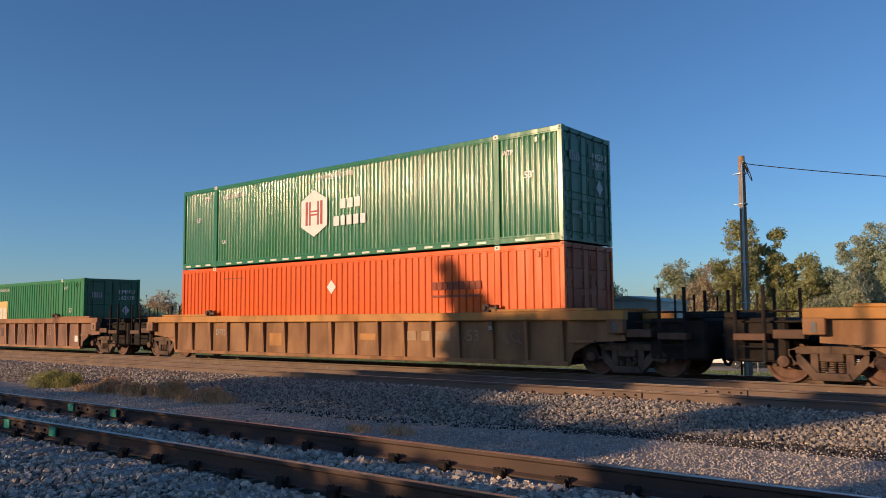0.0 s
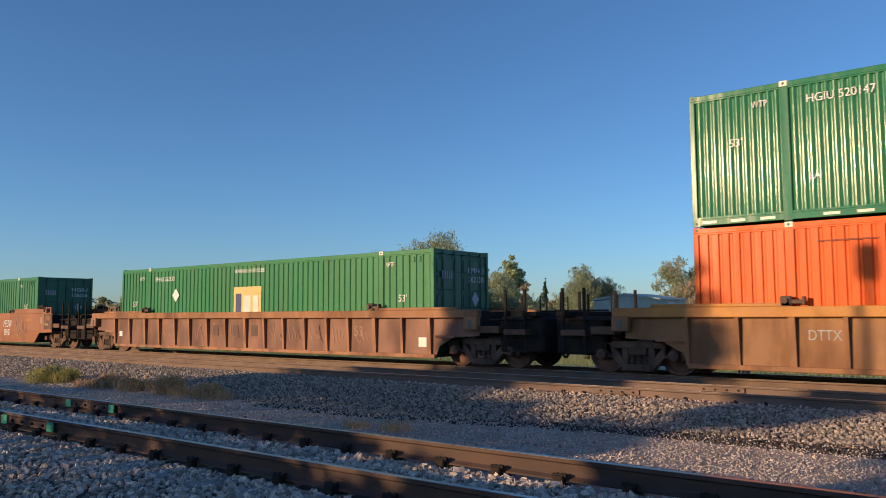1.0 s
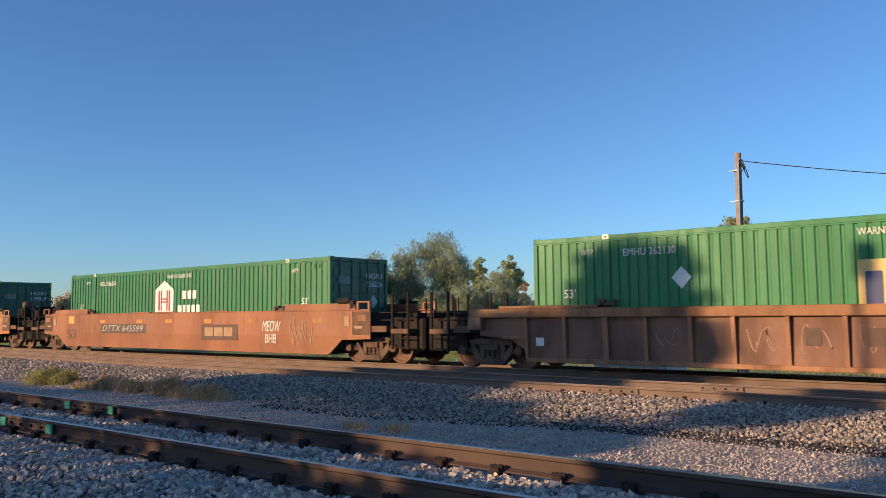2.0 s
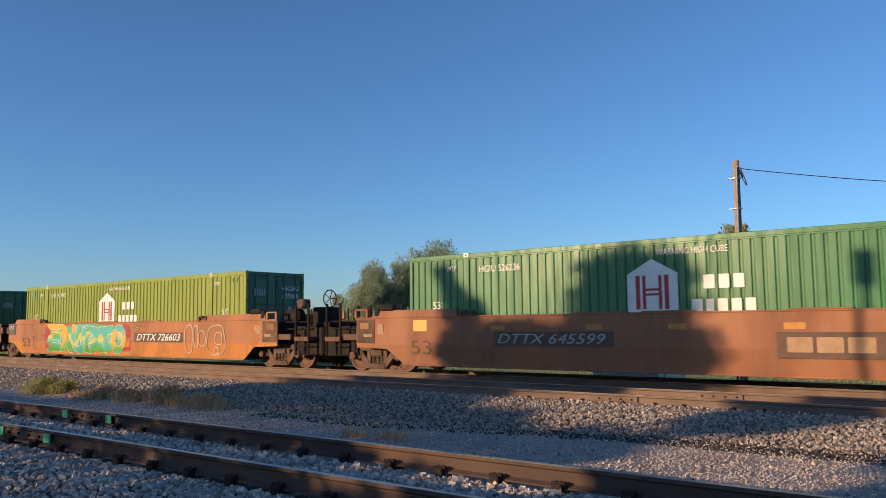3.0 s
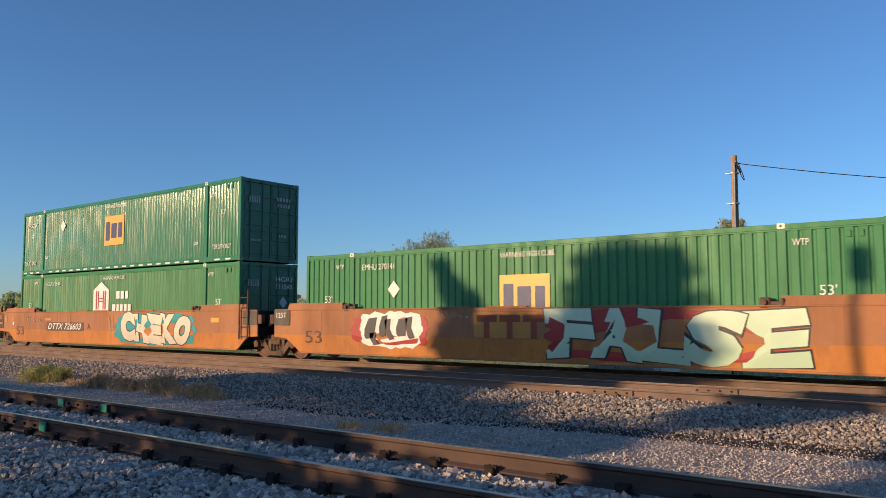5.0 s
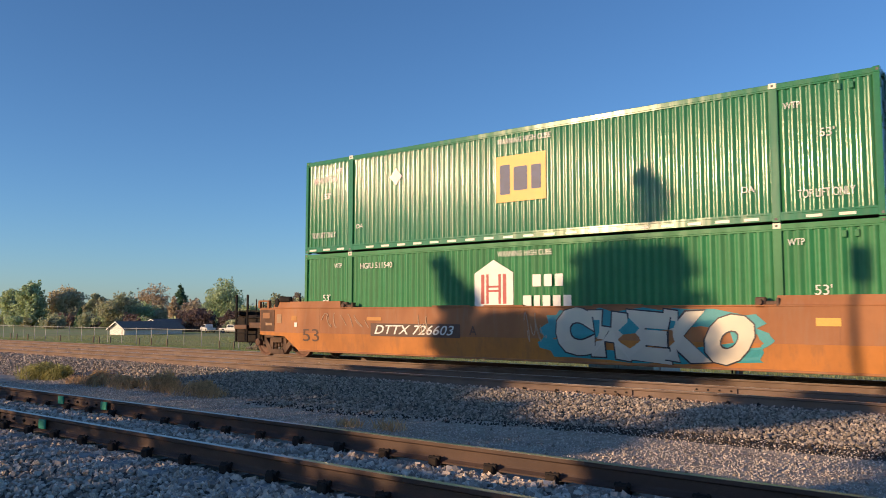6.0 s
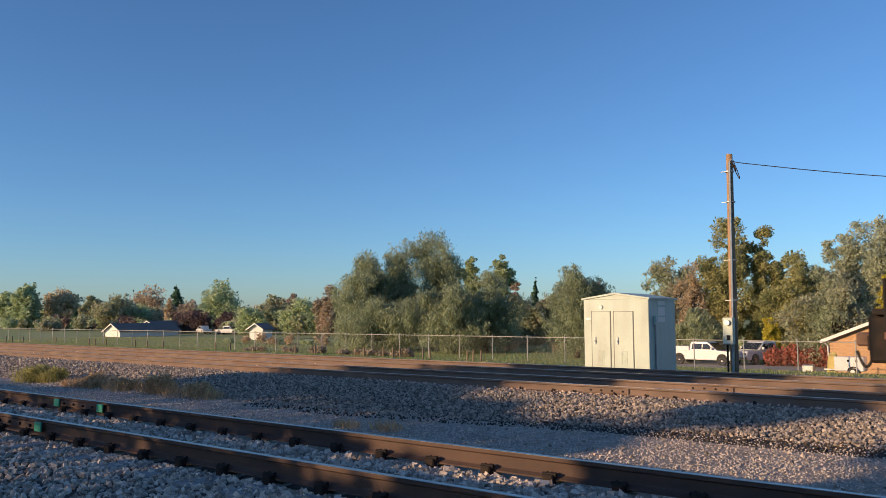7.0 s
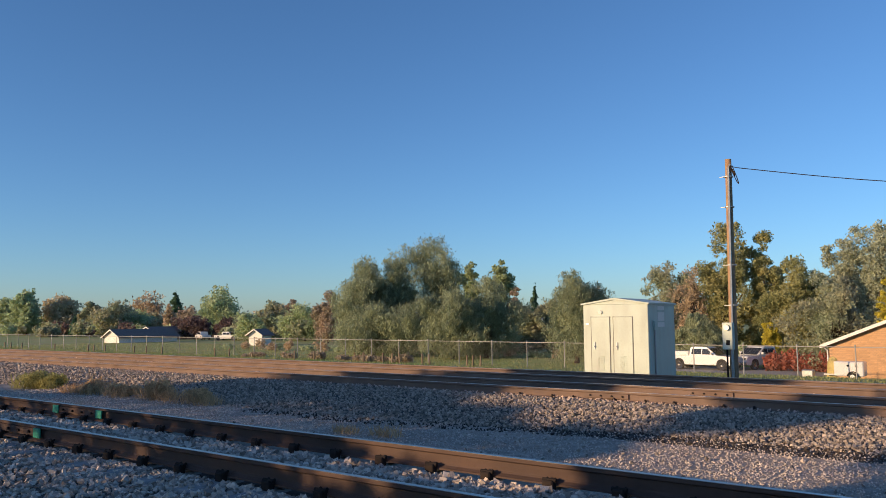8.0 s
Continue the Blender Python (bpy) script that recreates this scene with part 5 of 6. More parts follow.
def paint_word(c, text, x0, x1, z0, z1, fills, edge, fat=0.05, back=None, name="painted_word", label="", rim=0.03, swell=1.13):
    """Thick hand-painted letters: an outline under a coloured fill."""
    if back:
        cloud(c, x0, x1, z0, z1, back, len(text) + int(x0))
    n = len(text)
    step = (x1 - x0) / n
    rg = random.Random(n * 7 + int(x0 * 10))
    for k, ch in enumerate(text):
        lean, up, wide = rg.uniform(-0.16, 0.16), rg.uniform(-0.03, 0.06), step * swell * rg.uniform(0.93, 1.07)
        tall = (z1 - z0) * rg.uniform(0.90, 1.0)
        for grow, m, dy in ((rim, edge, 0.006), (0.0, fills[k % len(fills)], 0.009)):
            me = lettering(ch, tall + 2 * grow, fat + grow * 0.9, wide + 2 * grow)
            bm = bmesh.new()
            bm.from_mesh(me)
            for q in bm.verts:
                u, w = (q.co.x - grow) / wide, (q.co.z - grow) / tall
                bulge = 0.05 * math.sin(w * 5 + k) * step
                q.co = Vector((x0 + k * step + u * wide + lean * (w - 0.5) * step + bulge, q.co.y + SIDE - dy - 0.004 * (k % 2), max(0.29, min(1.545, z0 + up + w * tall + 0.05 * math.sin(u * 3 + k)))))
            skirt(bm.verts)
            part(name, bm, m, c, label if grow == 0.0 else "")


def skirt(verts):
    """Lets paint follow the lower side sheet, which leans inwards."""
    for q in verts:
        if q.co.z < 0.80:
            q.co.y += (0.80 - q.co.z) * 0.13


def sprayed_line(c, pts, r, m, name, label, face=None):
    """One connected sprayed line through the points (x, z)."""
    bm = bmesh.new()
    n = len(pts)
    rows = []
    y0 = SIDE if face is None else face
    for j, (x, z) in enumerate(pts):
        (xa, za), (xb, zb) = pts[max(0, j - 1)], pts[min(n - 1, j + 1)]
        d = math.hypot(xb - xa, zb - za) + 1e-6
        ox, oz = -(zb - za) / d * r, (xb - xa) / d * r
        rows.append([bm.verts.new((x + s * ox, y, z + s * oz)) for s, y in ((-1, y0 - 0.005), (-1, y0 - 0.011), (1, y0 - 0.011), (1, y0 - 0.005))])
    for p, q in zip(rows, rows[1:]):
        for i in range(4):
            bm.faces.new((p[i], p[(i + 1) % 4], q[(i + 1) % 4], q[i]))
    bm.faces.new(rows[0]), bm.faces.new(rows[-1][::-1])
    bmesh.ops.recalc_face_normals(bm, faces=bm.faces)
    if face is None:
        skirt(bm.verts)
    part(name, bm, m, c, label)


def scrawl(c, x0, x1, z0, z1, seed, strokes=7, r=0.012, m=None, face=None):
    """Loose sprayed lines."""
    rng = random.Random(seed)
    for k in range(strokes):
        x = x0 + (x1 - x0) * (k + 0.2) / strokes
        w = (x1 - x0) / strokes * rng.uniform(0.7, 1.3)
        ph, am, tw = rng.uniform(0, 6), rng.uniform(0.5, 1.0), rng.uniform(0.35, 0.95)
        pts = [(x + w * (0.5 + 0.5 * math.cos(ph + j * tw)), z0 + (z1 - z0) * (0.5 + 0.5 * am * math.sin(ph * 0.7 + j * 0.62))) for j in range(rng.randint(5, 10))]
        sprayed_line(c, pts, r * 0.6, m or M["spray"], "sprayed_scrawl", "loose pale sprayed line", face)


def loops(c, rings, r, m):
    """Sprayed outlines of round shapes (x, z, half width, half height)."""
    for k, (cx, cz, rx, rz) in enumerate(rings):
        pts = []
        for j in range(23):
            a = 2 * math.pi * j / 21 + 0.8 * k
            s = 1 / max(abs(math.cos(a)), abs(math.sin(a))) ** 0.45
            pts.append((cx + math.cos(a) * rx * s * (1 + 0.07 * math.sin(3 * a + k)), cz + math.sin(a) * rz * min(s, 1.1) * (1 + 0.06 * math.sin(2 * a + 2 * k))))
        sprayed_line(c, pts, r, m, "sprayed_outline", "pale sprayed outline")


def gradient(name, stops, lo, hi, wob=0.5):
    """Sprayed paint that passes from colour to colour upwards and sideways."""
    m = mat(name, stops[0], None, 5, 0.5)
    t, ln = m.node_tree.nodes, m.node_tree.links.new
    co, sep, nz = t.new("ShaderNodeTexCoord"), t.new("ShaderNodeSeparateXYZ"), t.new("ShaderNodeTexNoise")
    nz.inputs["Scale"].default_value = 1.3
    ln(co.outputs["Object"], sep.inputs[0]), ln(co.outputs["Object"], nz.inputs["Vector"])
    mr, add, ramp = t.new("ShaderNodeMapRange"), t.new("ShaderNodeMath"), t.new("ShaderNodeValToRGB")
    mr.inputs[1].default_value, mr.inputs[2].default_value = lo, hi
    add.operation = "MULTIPLY_ADD"
    ln(sep.outputs[2], mr.inputs[0])
    ln(nz.outputs["Fac"], add.inputs[0])
    add.inputs[1].default_value = wob * 4
    sub = t.new("ShaderNodeMath")
    sub.operation, sub.inputs[1].default_value = "SUBTRACT", wob * 2
    ln(mr.outputs[0], add.inputs[2]), ln(add.outputs[0], sub.inputs[0]), ln(sub.outputs[0], ramp.inputs[0])
    el = ramp.color_ramp.elements
    while len(el) < len(stops):
        el.new(0.5)
    for k, s in enumerate(stops):
        el[k].position, el[k].color = k / (len(stops) - 1), (*s, 1)
    ln(ramp.outputs[0], t["Principled BSDF"].inputs["Base Color"])
    return m


def build_cars():
    c = ribbed_car("A", "yellow weathered ribbed well car leading the visible train", "car_tan", "car_yellow")
    c = ribbed_car("B", "tan weathered ribbed well car with yellow top sill", "car_tan", "car_yellow")
    y = -1.408
    for x, s in ((11.15, 0.34), (11.68, 0.34), (12.2, 0.5)):
        panel("name_block", block(x, s, 0.78, 0.26), y, M["mark_tan"], c)
    for x in (12.55, 14.35):
        scrawl(c, x, x + 0.7, 0.7, 1.1, int(x), 3, 0.02, M["spray_faint"], -1.40)
    write("53", 13.25, y, 0.78, 0.30, M["mark_tan"], c)
    write("20", 14.02, -1.53, 1.08, 0.09, M["white"], c)
    write("DTTX", 2.3, y, 0.86, 0.20, M["mark_grey"], c, width=0.6)
    panel("stencil_panel", rect(5.2, 5.8, 0.55, 0.95), y, M["car_yellow"], c)
    panel("stencil_panel", rect(9.3, 9.95, 0.78, 0.96), y, M["car_yellow"], c)
    c = ribbed_car("C", "brown weathered ribbed well car with faded markings", "car_rib_brown", "car_tan", "car_sheet_dark")
    for x in (6.3, 7.4, 8.4):
        panel("name_block", block(x, 0.3, 0.72, 0.36), y, M["dark_mark"], c)
    write("53", 13.2, y, 0.78, 0.30, M["spray_faint"], c)
    for k, (x, w) in enumerate(((3.15, 0.6), (5.15, 0.55), (6.2, 0.5), (7.25, 0.5), (9.3, 0.6), (10.25, 0.6), (11.25, 0.6), (12.2, 0.55), (13.2, 0.6))):
        scrawl(c, x, x + w, 0.55, 1.15, 60 + k, 3, 0.022, M["spray_faint"], -1.40)
    panel("card", rect(15.7, 15.98, 0.52, 0.78), y, M["white"], c, "small white card")
    panel("card", rect(0.1, 0.32, 0.62, 0.82), y, M["white"], c)

    c = smooth_car("D", "faded red-orange smooth well car with sprayed white scrawls", "car_red")
    panel("lettering_patch", rect(3.0, 6.3, 0.80, 1.16), SIDE, M["dark_mark"], c, t=0.003)
    write("DTTX 645599", 3.1, SIDE - 0.004, 0.87, 0.24, M["mark_grey"], c, width=3.0, shear=0.3)
    panel("lettering_patch", rect(9.85, 11.9, 0.62, 1.14), SIDE, M["dark_mark"], c, t=0.003)
    for x in (10.05, 10.6, 11.15):
        panel("name_block", block(x, 0.48, 0.74, 0.3), SIDE - 0.003, M["mark_tan"], c)
    side_word(c, "53", 0.2, 0.55, 0.38, M["dark_mark"], 0.72)
    for x in (2.9, 5.6, 7.6, 10.0, 12.5, 15.6):
        panel("yellow_patch", rect(x, x + 0.42, 1.20, 1.33), SIDE, M["car_yellow"], c, t=0.003)
    panel("yellow_patch", rect(0.3, 0.78, 1.18, 1.48), SIDE, M["yellow"], c, t=0.003)
    write("MEOW", 13.2, SIDE - 0.003, 0.92, 0.34, M["white"], c, width=0.9, shear=0.2, name="sprayed_word")
    write("BHB", 13.35, SIDE - 0.003, 0.55, 0.28, M["white"], c, width=0.55, name="sprayed_word")
    scrawl(c, 14.5, 15.7, 0.45, 1.45, 5, 6, 0.018)

    gold, leafy, aqua, deep = (0.66, 0.36, 0.04), (0.10, 0.36, 0.06), (0.08, 0.42, 0.36), (0.05, 0.24, 0.05)
    lemon = (0.60, 0.52, 0.10)
    blends = [[deep, leafy, aqua, leafy, gold, gold], [leafy, leafy, gold, gold, gold, gold], [deep, aqua, lemon, aqua, aqua, gold], [leafy, deep, lemon, aqua, aqua, aqua], [deep, lemon, leafy, aqua, aqua, aqua], [aqua, leafy, gold, gold, aqua, aqua]]
    erupt = [gradient("graffiti_blend", b, 0.3, 1.5, 0.22) for b in blends]
    mint = gradient("graffiti_mint", [(0.45, 0.62, 0.42), (0.55, 0.70, 0.52)], 0.3, 1.5)
    cream = gradient("graffiti_cream", [(0.55, 0.50, 0.42), (0.75, 0.66, 0.50)], 0.3, 1.5)
    tealp, redp, blackp = M["graf_teal"], M["graf_red"], M["graf_black"]
    c = smooth_car("E", "orange smooth well car with a large multicoloured graffiti piece", "car_orange", "artic", "coupler", right_wheel=True)
    cloud(c, 2.35, 3.4, 0.42, 1.48, redp, 21)
    cloud(c, 8.3, 9.35, 0.42, 1.50, redp, 22)
    cloud(c, 2.75, 8.9, 0.36, 1.50, gradient("graffiti_ground", [deep, leafy, aqua, lemon, leafy, aqua], 0.3, 1.5, 0.35), 23, 0.002)
    paint_word(c, "ERUPTO", 2.6, 9.0, 0.32, 1.54, erupt, M["white"], 0.06, None, rim=0.013, swell=1.06, label="multicoloured graffiti letters")
    panel("lettering_patch", rect(9.65, 12.85, 0.80, 1.16), SIDE, M["dark_mark"], c, t=0.003)
    write("DTTX 726603", 9.8, SIDE - 0.004, 0.86, 0.26, M["white"], c, width=2.9, shear=0.3, fat=0.008)
    loops(c, [(13.22, 0.93, 0.24, 0.50), (13.66, 1.02, 0.13, 0.40), (14.02, 0.95, 0.20, 0.26), (14.82, 0.90, 0.52, 0.50), (14.98, 0.95, 0.20, 0.22), (14.85, 0.55, 0.12, 0.10)], 0.024, M["spray"])
    scrawl(c, 1.2, 1.6, 0.35, 1.2, 7, 3, 0.014)
    scrawl(c, 1.7, 2.35, 0.9, 1.2, 8, 4, 0.014)
    scrawl(c, 9.3, 10.2, 1.3, 1.5, 9, 5, 0.014)
    side_word(c, "53", 0.2, 0.55, 0.38, M["dark_mark"], 0.72)
    panel("yellow_patch", rect(16.9, 17.3, 1.2, 1.4), SIDE, M["car_yellow"], c, t=0.003)
    c = smooth_car("F", "orange smooth well car with mint green graffiti letters", "car_orange", "artic", "artic", right_truck=False)
    paint_word(c, "FALSE", 8.75, 14.5, 0.32, 1.55, [mint], blackp, 0.07, redp, label="mint green graffiti letters")
    cloud(c, 2.2, 5.1, 0.55, 1.40, redp, 3)
    cloud(c, 2.55, 4.85, 0.48, 1.48, M["white"], 4, 0.004)
    for k, (x, z, w, h, lean) in enumerate(((2.72, 0.72, 0.34, 0.62, 0.16), (3.02, 0.55, 0.26, 0.36, -0.1), (3.30, 0.78, 0.22, 0.62, 0.1), (3.62, 0.70, 0.24, 0.60, -0.12), (3.95, 0.80, 0.34, 0.52, 0.08), (4.36, 0.74, 0.26, 0.62, -0.08))):
        pts = [(x, z + 0.08), (x + 0.06, z), (x + w, z + 0.03), (x + w * 0.8 + lean, z + h * 0.5), (x + w + lean, z + h), (x + lean, z + h * 0.93), (x + lean * 0.3 - 0.04, z + h * 0.45)]
        panel("paint_block", pts, SIDE - 0.010, blackp, c, "dark sprayed shape", t=0.003)
    for x, w in ((6.7, 0.62), (7.4, 0.62), (8.1, 0.62)):
        panel("name_block", [(x, 1.22), (x, 1.40), (x + w, 1.40), (x + w, 1.22), (x + w * 0.64, 1.22), (x + w * 0.64, 0.80), (x + w * 0.36, 0.80), (x + w * 0.36, 1.22)], SIDE - 0.001, M["rust_mark"], c, t=0.003)
    panel("yellow_patch", rect(6.6, 8.5, 0.82, 1.46), SIDE, M["car_yellow"], c, t=0.002)
    scrawl(c, 5.5, 6.4, 1.3, 1.5, 12, 5, 0.014)
    side_word(c, "53", 0.2, 0.55, 0.38, M["dark_mark"], 0.72)
    c = smooth_car("G", "orange smooth well car with cream and teal graffiti", "car_orange", "coupler", "artic", right_truck=False)
    cloud(c, 8.7, 14.0, 0.32, 1.40, tealp, 31, -0.002)
    paint_word(c, "CHEKO", 9.1, 13.6, 0.36, 1.52, [cream], blackp, 0.09, tealp, label="cream graffiti letters on teal")
    panel("lettering_patch", rect(3.05, 6.25, 0.76, 1.12), SIDE, M["dark_mark"], c, t=0.003)
    write("DTTX 726603", 3.2, SIDE - 0.004, 0.82, 0.26, M["white"], c, width=2.85, shear=0.3, fat=0.008)
    write("A", 6.55, SIDE - 0.004, 0.84, 0.24, M["dark_mark"], c)
    scrawl(c, 0.9, 2.9, 0.95, 1.45, 15, 7, 0.012)
    scrawl(c, 4.8, 5.2, 0.7, 1.5, 16, 3, 0.014)
    scrawl(c, 8.2, 8.8, 0.7, 1.45, 17, 4, 0.012)
    side_word(c, "53", 0.17, 0.55, 0.38, M["dark_mark"], 0.72)
    panel("yellow_patch", rect(2.9, 3.45, 1.2, 1.3), SIDE, M["car_yellow"], c, t=0.003)
    panel("yellow_patch", rect(14.9, 15.35, 1.16, 1.32), SIDE, M["yellow"], c, t=0.003)
    panel("yellow_patch", rect(-0.35, -0.1, 1.18, 1.33), SIDE, M["car_yellow"], c, t=0.003)
    panel("card", rect(-0.2, -0.08, 0.98, 1.12), SIDE - 0.003, M["white"], c, "small white card")


# ---- beyond the tracks ----
def build_cabinet():
    x0, x1, y0, y1, z0, z1 = -12.63, -10.33, 24.0, 26.2, -0.62, 1.86
    c = thing("signal_cabinet", None, None, "beige steel signal cabinet with two doors and a low gable roof", "cabinet", pose(x0, y0, z0))
    w, d, h = x1 - x0, y1 - y0, z1 - z0
    bm = bmesh.new()
    rbox(bm, 0, w, 0, d, 0.08, h, 0.015)
    part("cabinet_body", bm, M["cabinet"], c)
    one_box("plinth", (-0.1, w + 0.1, -0.1, d + 0.1, -0.1, 0.08), M["concrete"], c, r=0.01)
    bm = bmesh.new()
    prism(bm, [(-0.06, h - 0.02), (w / 2, h + 0.15), (w + 0.06, h - 0.02), (w + 0.06, h + 0.03), (w / 2, h + 0.21), (-0.06, h + 0.03)], -0.06, d + 0.06)
    prism(bm, [(0.0, h), (w, h), (w / 2, h + 0.16)], 0.0, d)
    part("gable_roof", bm, M["cabinet"], c)
    for a in (0.30, 1.10):
        bm = bmesh.new()
        rbox(bm, a, a + 0.66, -0.022, 0.01, 0.14, h - 0.42, 0.006)
        dr = part("door", bm, M["cabinet"], c)
        bm = bmesh.new()
        for z in (0.14, h - 0.42):
            box(bm, a - 0.02, a + 0.68, -0.012, 0.004, z - 0.012, z + 0.012)
        for x in (a - 0.012, a + 0.672):
            box(bm, x - 0.01, x + 0.01, -0.012, 0.004, 0.12, h - 0.4)
        part("door_seam", bm, M["cabinet_dark"], dr)
        bm = bmesh.new()
        rbox(bm, a + 0.09, a + 0.15, -0.06, -0.02, 1.0, 1.24, 0.01)
        tube(bm, (a + 0.12, -0.05, 1.10), (a + 0.12, -0.12, 1.10), 0.02, n=8)
        part("handle", bm, M["white_paint"], dr, "white latch handle")
        bm = bmesh.new()
        for k in range(3):
            for j in range(14):
                rbox(bm, a + 0.22 + k * 0.085, a + 0.285 + k * 0.085, -0.032, -0.02, 0.30 + j * 0.036, 0.32 + j * 0.036, 0.004)
        part("louvre", bm, M["cabinet"], dr)
    bm = bmesh.new()
    lathe(bm, [(0.065, -0.05), (0.065, 0.01)], 14, pose(0.64, 0, h - 0.26))
    part("lamp", bm, M["white_paint"], c)
    one_box("name_tag", (0.1, 0.22, -0.012, 0.004, h - 0.68, h - 0.62), M["galv"], c)
    for k, (z, hh) in enumerate(((h - 0.2, 0.13), (h - 0.55, 0.28), (h - 0.75, 0.15))):
        one_box("notice", (w - 0.004, w + 0.008, 0.75, 1.3, z, z + hh), M["white_paint"], c, "white notice plate")
    one_box("side_box", (w - 0.004, w + 0.09, 0.35, 0.55, h - 0.85, h - 0.55), M["cabinet"], c, r=0.01)
    rod("conduit", [(w + 0.03, 0.45, 0.05), (w + 0.03, 0.45, h - 0.8)], 0.025, M["galv"], c)


def build_pole():
    p = thing("utility_pole", None, None, "weathered wooden utility pole with a meter box and conduit", "utility pole", pose(-8.32, 26.0, -0.62))
    bm = bmesh.new()
    tube(bm, (0, 0, -0.3), (0.06, 0, 7.2), 0.135, 0.10, 14)
    part("pole", bm, M["pole_wood"], p)
    for h in (2.4, 3.7, 5.6, 6.6):
        bm = bmesh.new()
        tube(bm, (0.05, 0, h), (0.05, 0, h + 0.04), 0.15, n=14)
        rbox(bm, -0.2, 0.05, -0.14, -0.11, h, h + 0.025, 0.006)
        part("pole_band", bm, M["galv"], p)
    rod("conduit", [(0.02, -0.16, 0.1), (0.10, -0.14, 6.9), (0.16, -0.12, 7.0)], 0.035, M["galv"], p)
    bm = bmesh.new()
    rbox(bm, -0.22, 0.10, -0.38, -0.14, 1.0, 1.86, 0.015)
    mb = part("meter_box", bm, M["cabinet"], p, "grey meter box")
    bm = bmesh.new()
    lathe(bm, [(0.09, -0.47), (0.10, -0.37)], 14, pose(-0.06, 0, 1.70))
    part("meter", bm, M["galv"], mb)
    one_box("meter_window", (-0.10, 0.02, -0.388, -0.37, 1.14, 1.30), M["glass"], mb)
    rod("cable", [(-0.12, -0.25, 0.0), (-0.12, -0.25, 1.0)], 0.03, M["black"], p)
    rod("cable", [(0.04, -0.3, 0.0), (0.04, -0.3, 1.0)], 0.025, M["galv"], p)
    # drip loop of the service drop
    n = 14
    rod("drip_loop", [(0.14 + 0.16 * math.sin(math.pi * k / n), -0.14, 6.98 - 0.55 * math.sin(math.pi * 0.5 * k / n) + (0.0 if k < 8 else 0.07 * (k - 7))) for k in range(n + 1)], 0.016, M["black"], p)
    rod("drip_loop", [(0.14 + 0.28 * math.sin(math.pi * k / n * 0.9), -0.16, 6.95 - 0.62 * math.sin(math.pi * k / n)) for k in range(n + 1)], 0.014, M["black"], p)
    bm = bmesh.new()
    n = 24
    pts = [(0.45 + 16 * k / n, -0.1 + 2.0 * k / n, 6.85 - 0.45 * math.sin(math.pi * k / n) * 2.0 - 0.7 * k / n) for k in range(n + 1)]
    pts.insert(0, (0.1, -0.1, 6.95))
    for a, b in zip(pts, pts[1:]):
        tube(bm, a, b, 0.014, n=5)
    thing("overhead_wire", bm, M["black"], "black service wire running from the pole", "wire", pose(-8.32, 26.0, -0.62))


FENCE_Y = 49.0


def build_fence():
    """Chain-link fence with steel posts, and a row of old short wooden posts before it."""
    f = thing("chain_link_fence", None, None, "grey chain-link fence with steel posts along the field", "fence", pose(0, FENCE_Y, -2.02))
    bm = bmesh.new()
    tube(bm, (0, 0, -0.1), (0, 0, 1.80), 0.036, n=8)
    bmesh.ops.create_uvsphere(bm, u_segments=8, v_segments=5, radius=0.06, matrix=pose(0, 0, 1.82))
    me = finish(bm, "fence_post", M["fence_steel"])
    for k in range(44):
        part("fence_post", me, None, f, at=pose(-131 + k * 3.05, 0, 0))
    bm = bmesh.new()
    tube(bm, (-135, 0, 1.74), (4, 0, 1.74), 0.025, n=6)
    part("top_tube", bm, M["fence_steel"], f)
    # diagonal wires
    n = 800
    xs = np.linspace(-133, 2, n)
    w, v, q = 0.0021, [], []
    for s in (-1, 1):
        for x in xs:
            i = len(v)
            v += [(x - w, 0, 0.05), (x + w, 0, 0.05), (x + w + s * 1.68, 0, 1.74), (x - w + s * 1.68, 0, 1.74)]
            q.append((i, i + 1, i + 2, i + 3))
    tagged(part("wire_mesh", soup("wire_mesh", np.array(v), np.array(q), M["mesh"]), None, f), kind="stuff")
    bm = bmesh.new()
    tube(bm, (0, 0, -0.1), (0.03, 0, 0.80), 0.08, 0.07, 7)
    me = finish(bm, "fence_stake", M["post"])
    for k, x in enumerate((-109.3, -107.6, -104.5, -96.0, -88.2, -86.9, -84.5, -78.5, -76.2, -73.4, -64.5, -62.3, -44.8, -42.7, -41.7, -40.9, -38.6, -37.9, -34.4, -33.9, -33.2, -50.6, -53.1)):
        thing("fence_stake", me, None, "short weathered wooden stake in the grass", "stake", pose(x, 47.2, -2.02, 2 * (k % 3), 3 * (k % 2) - 2, 40 * k), "wooden stakes before the fence")


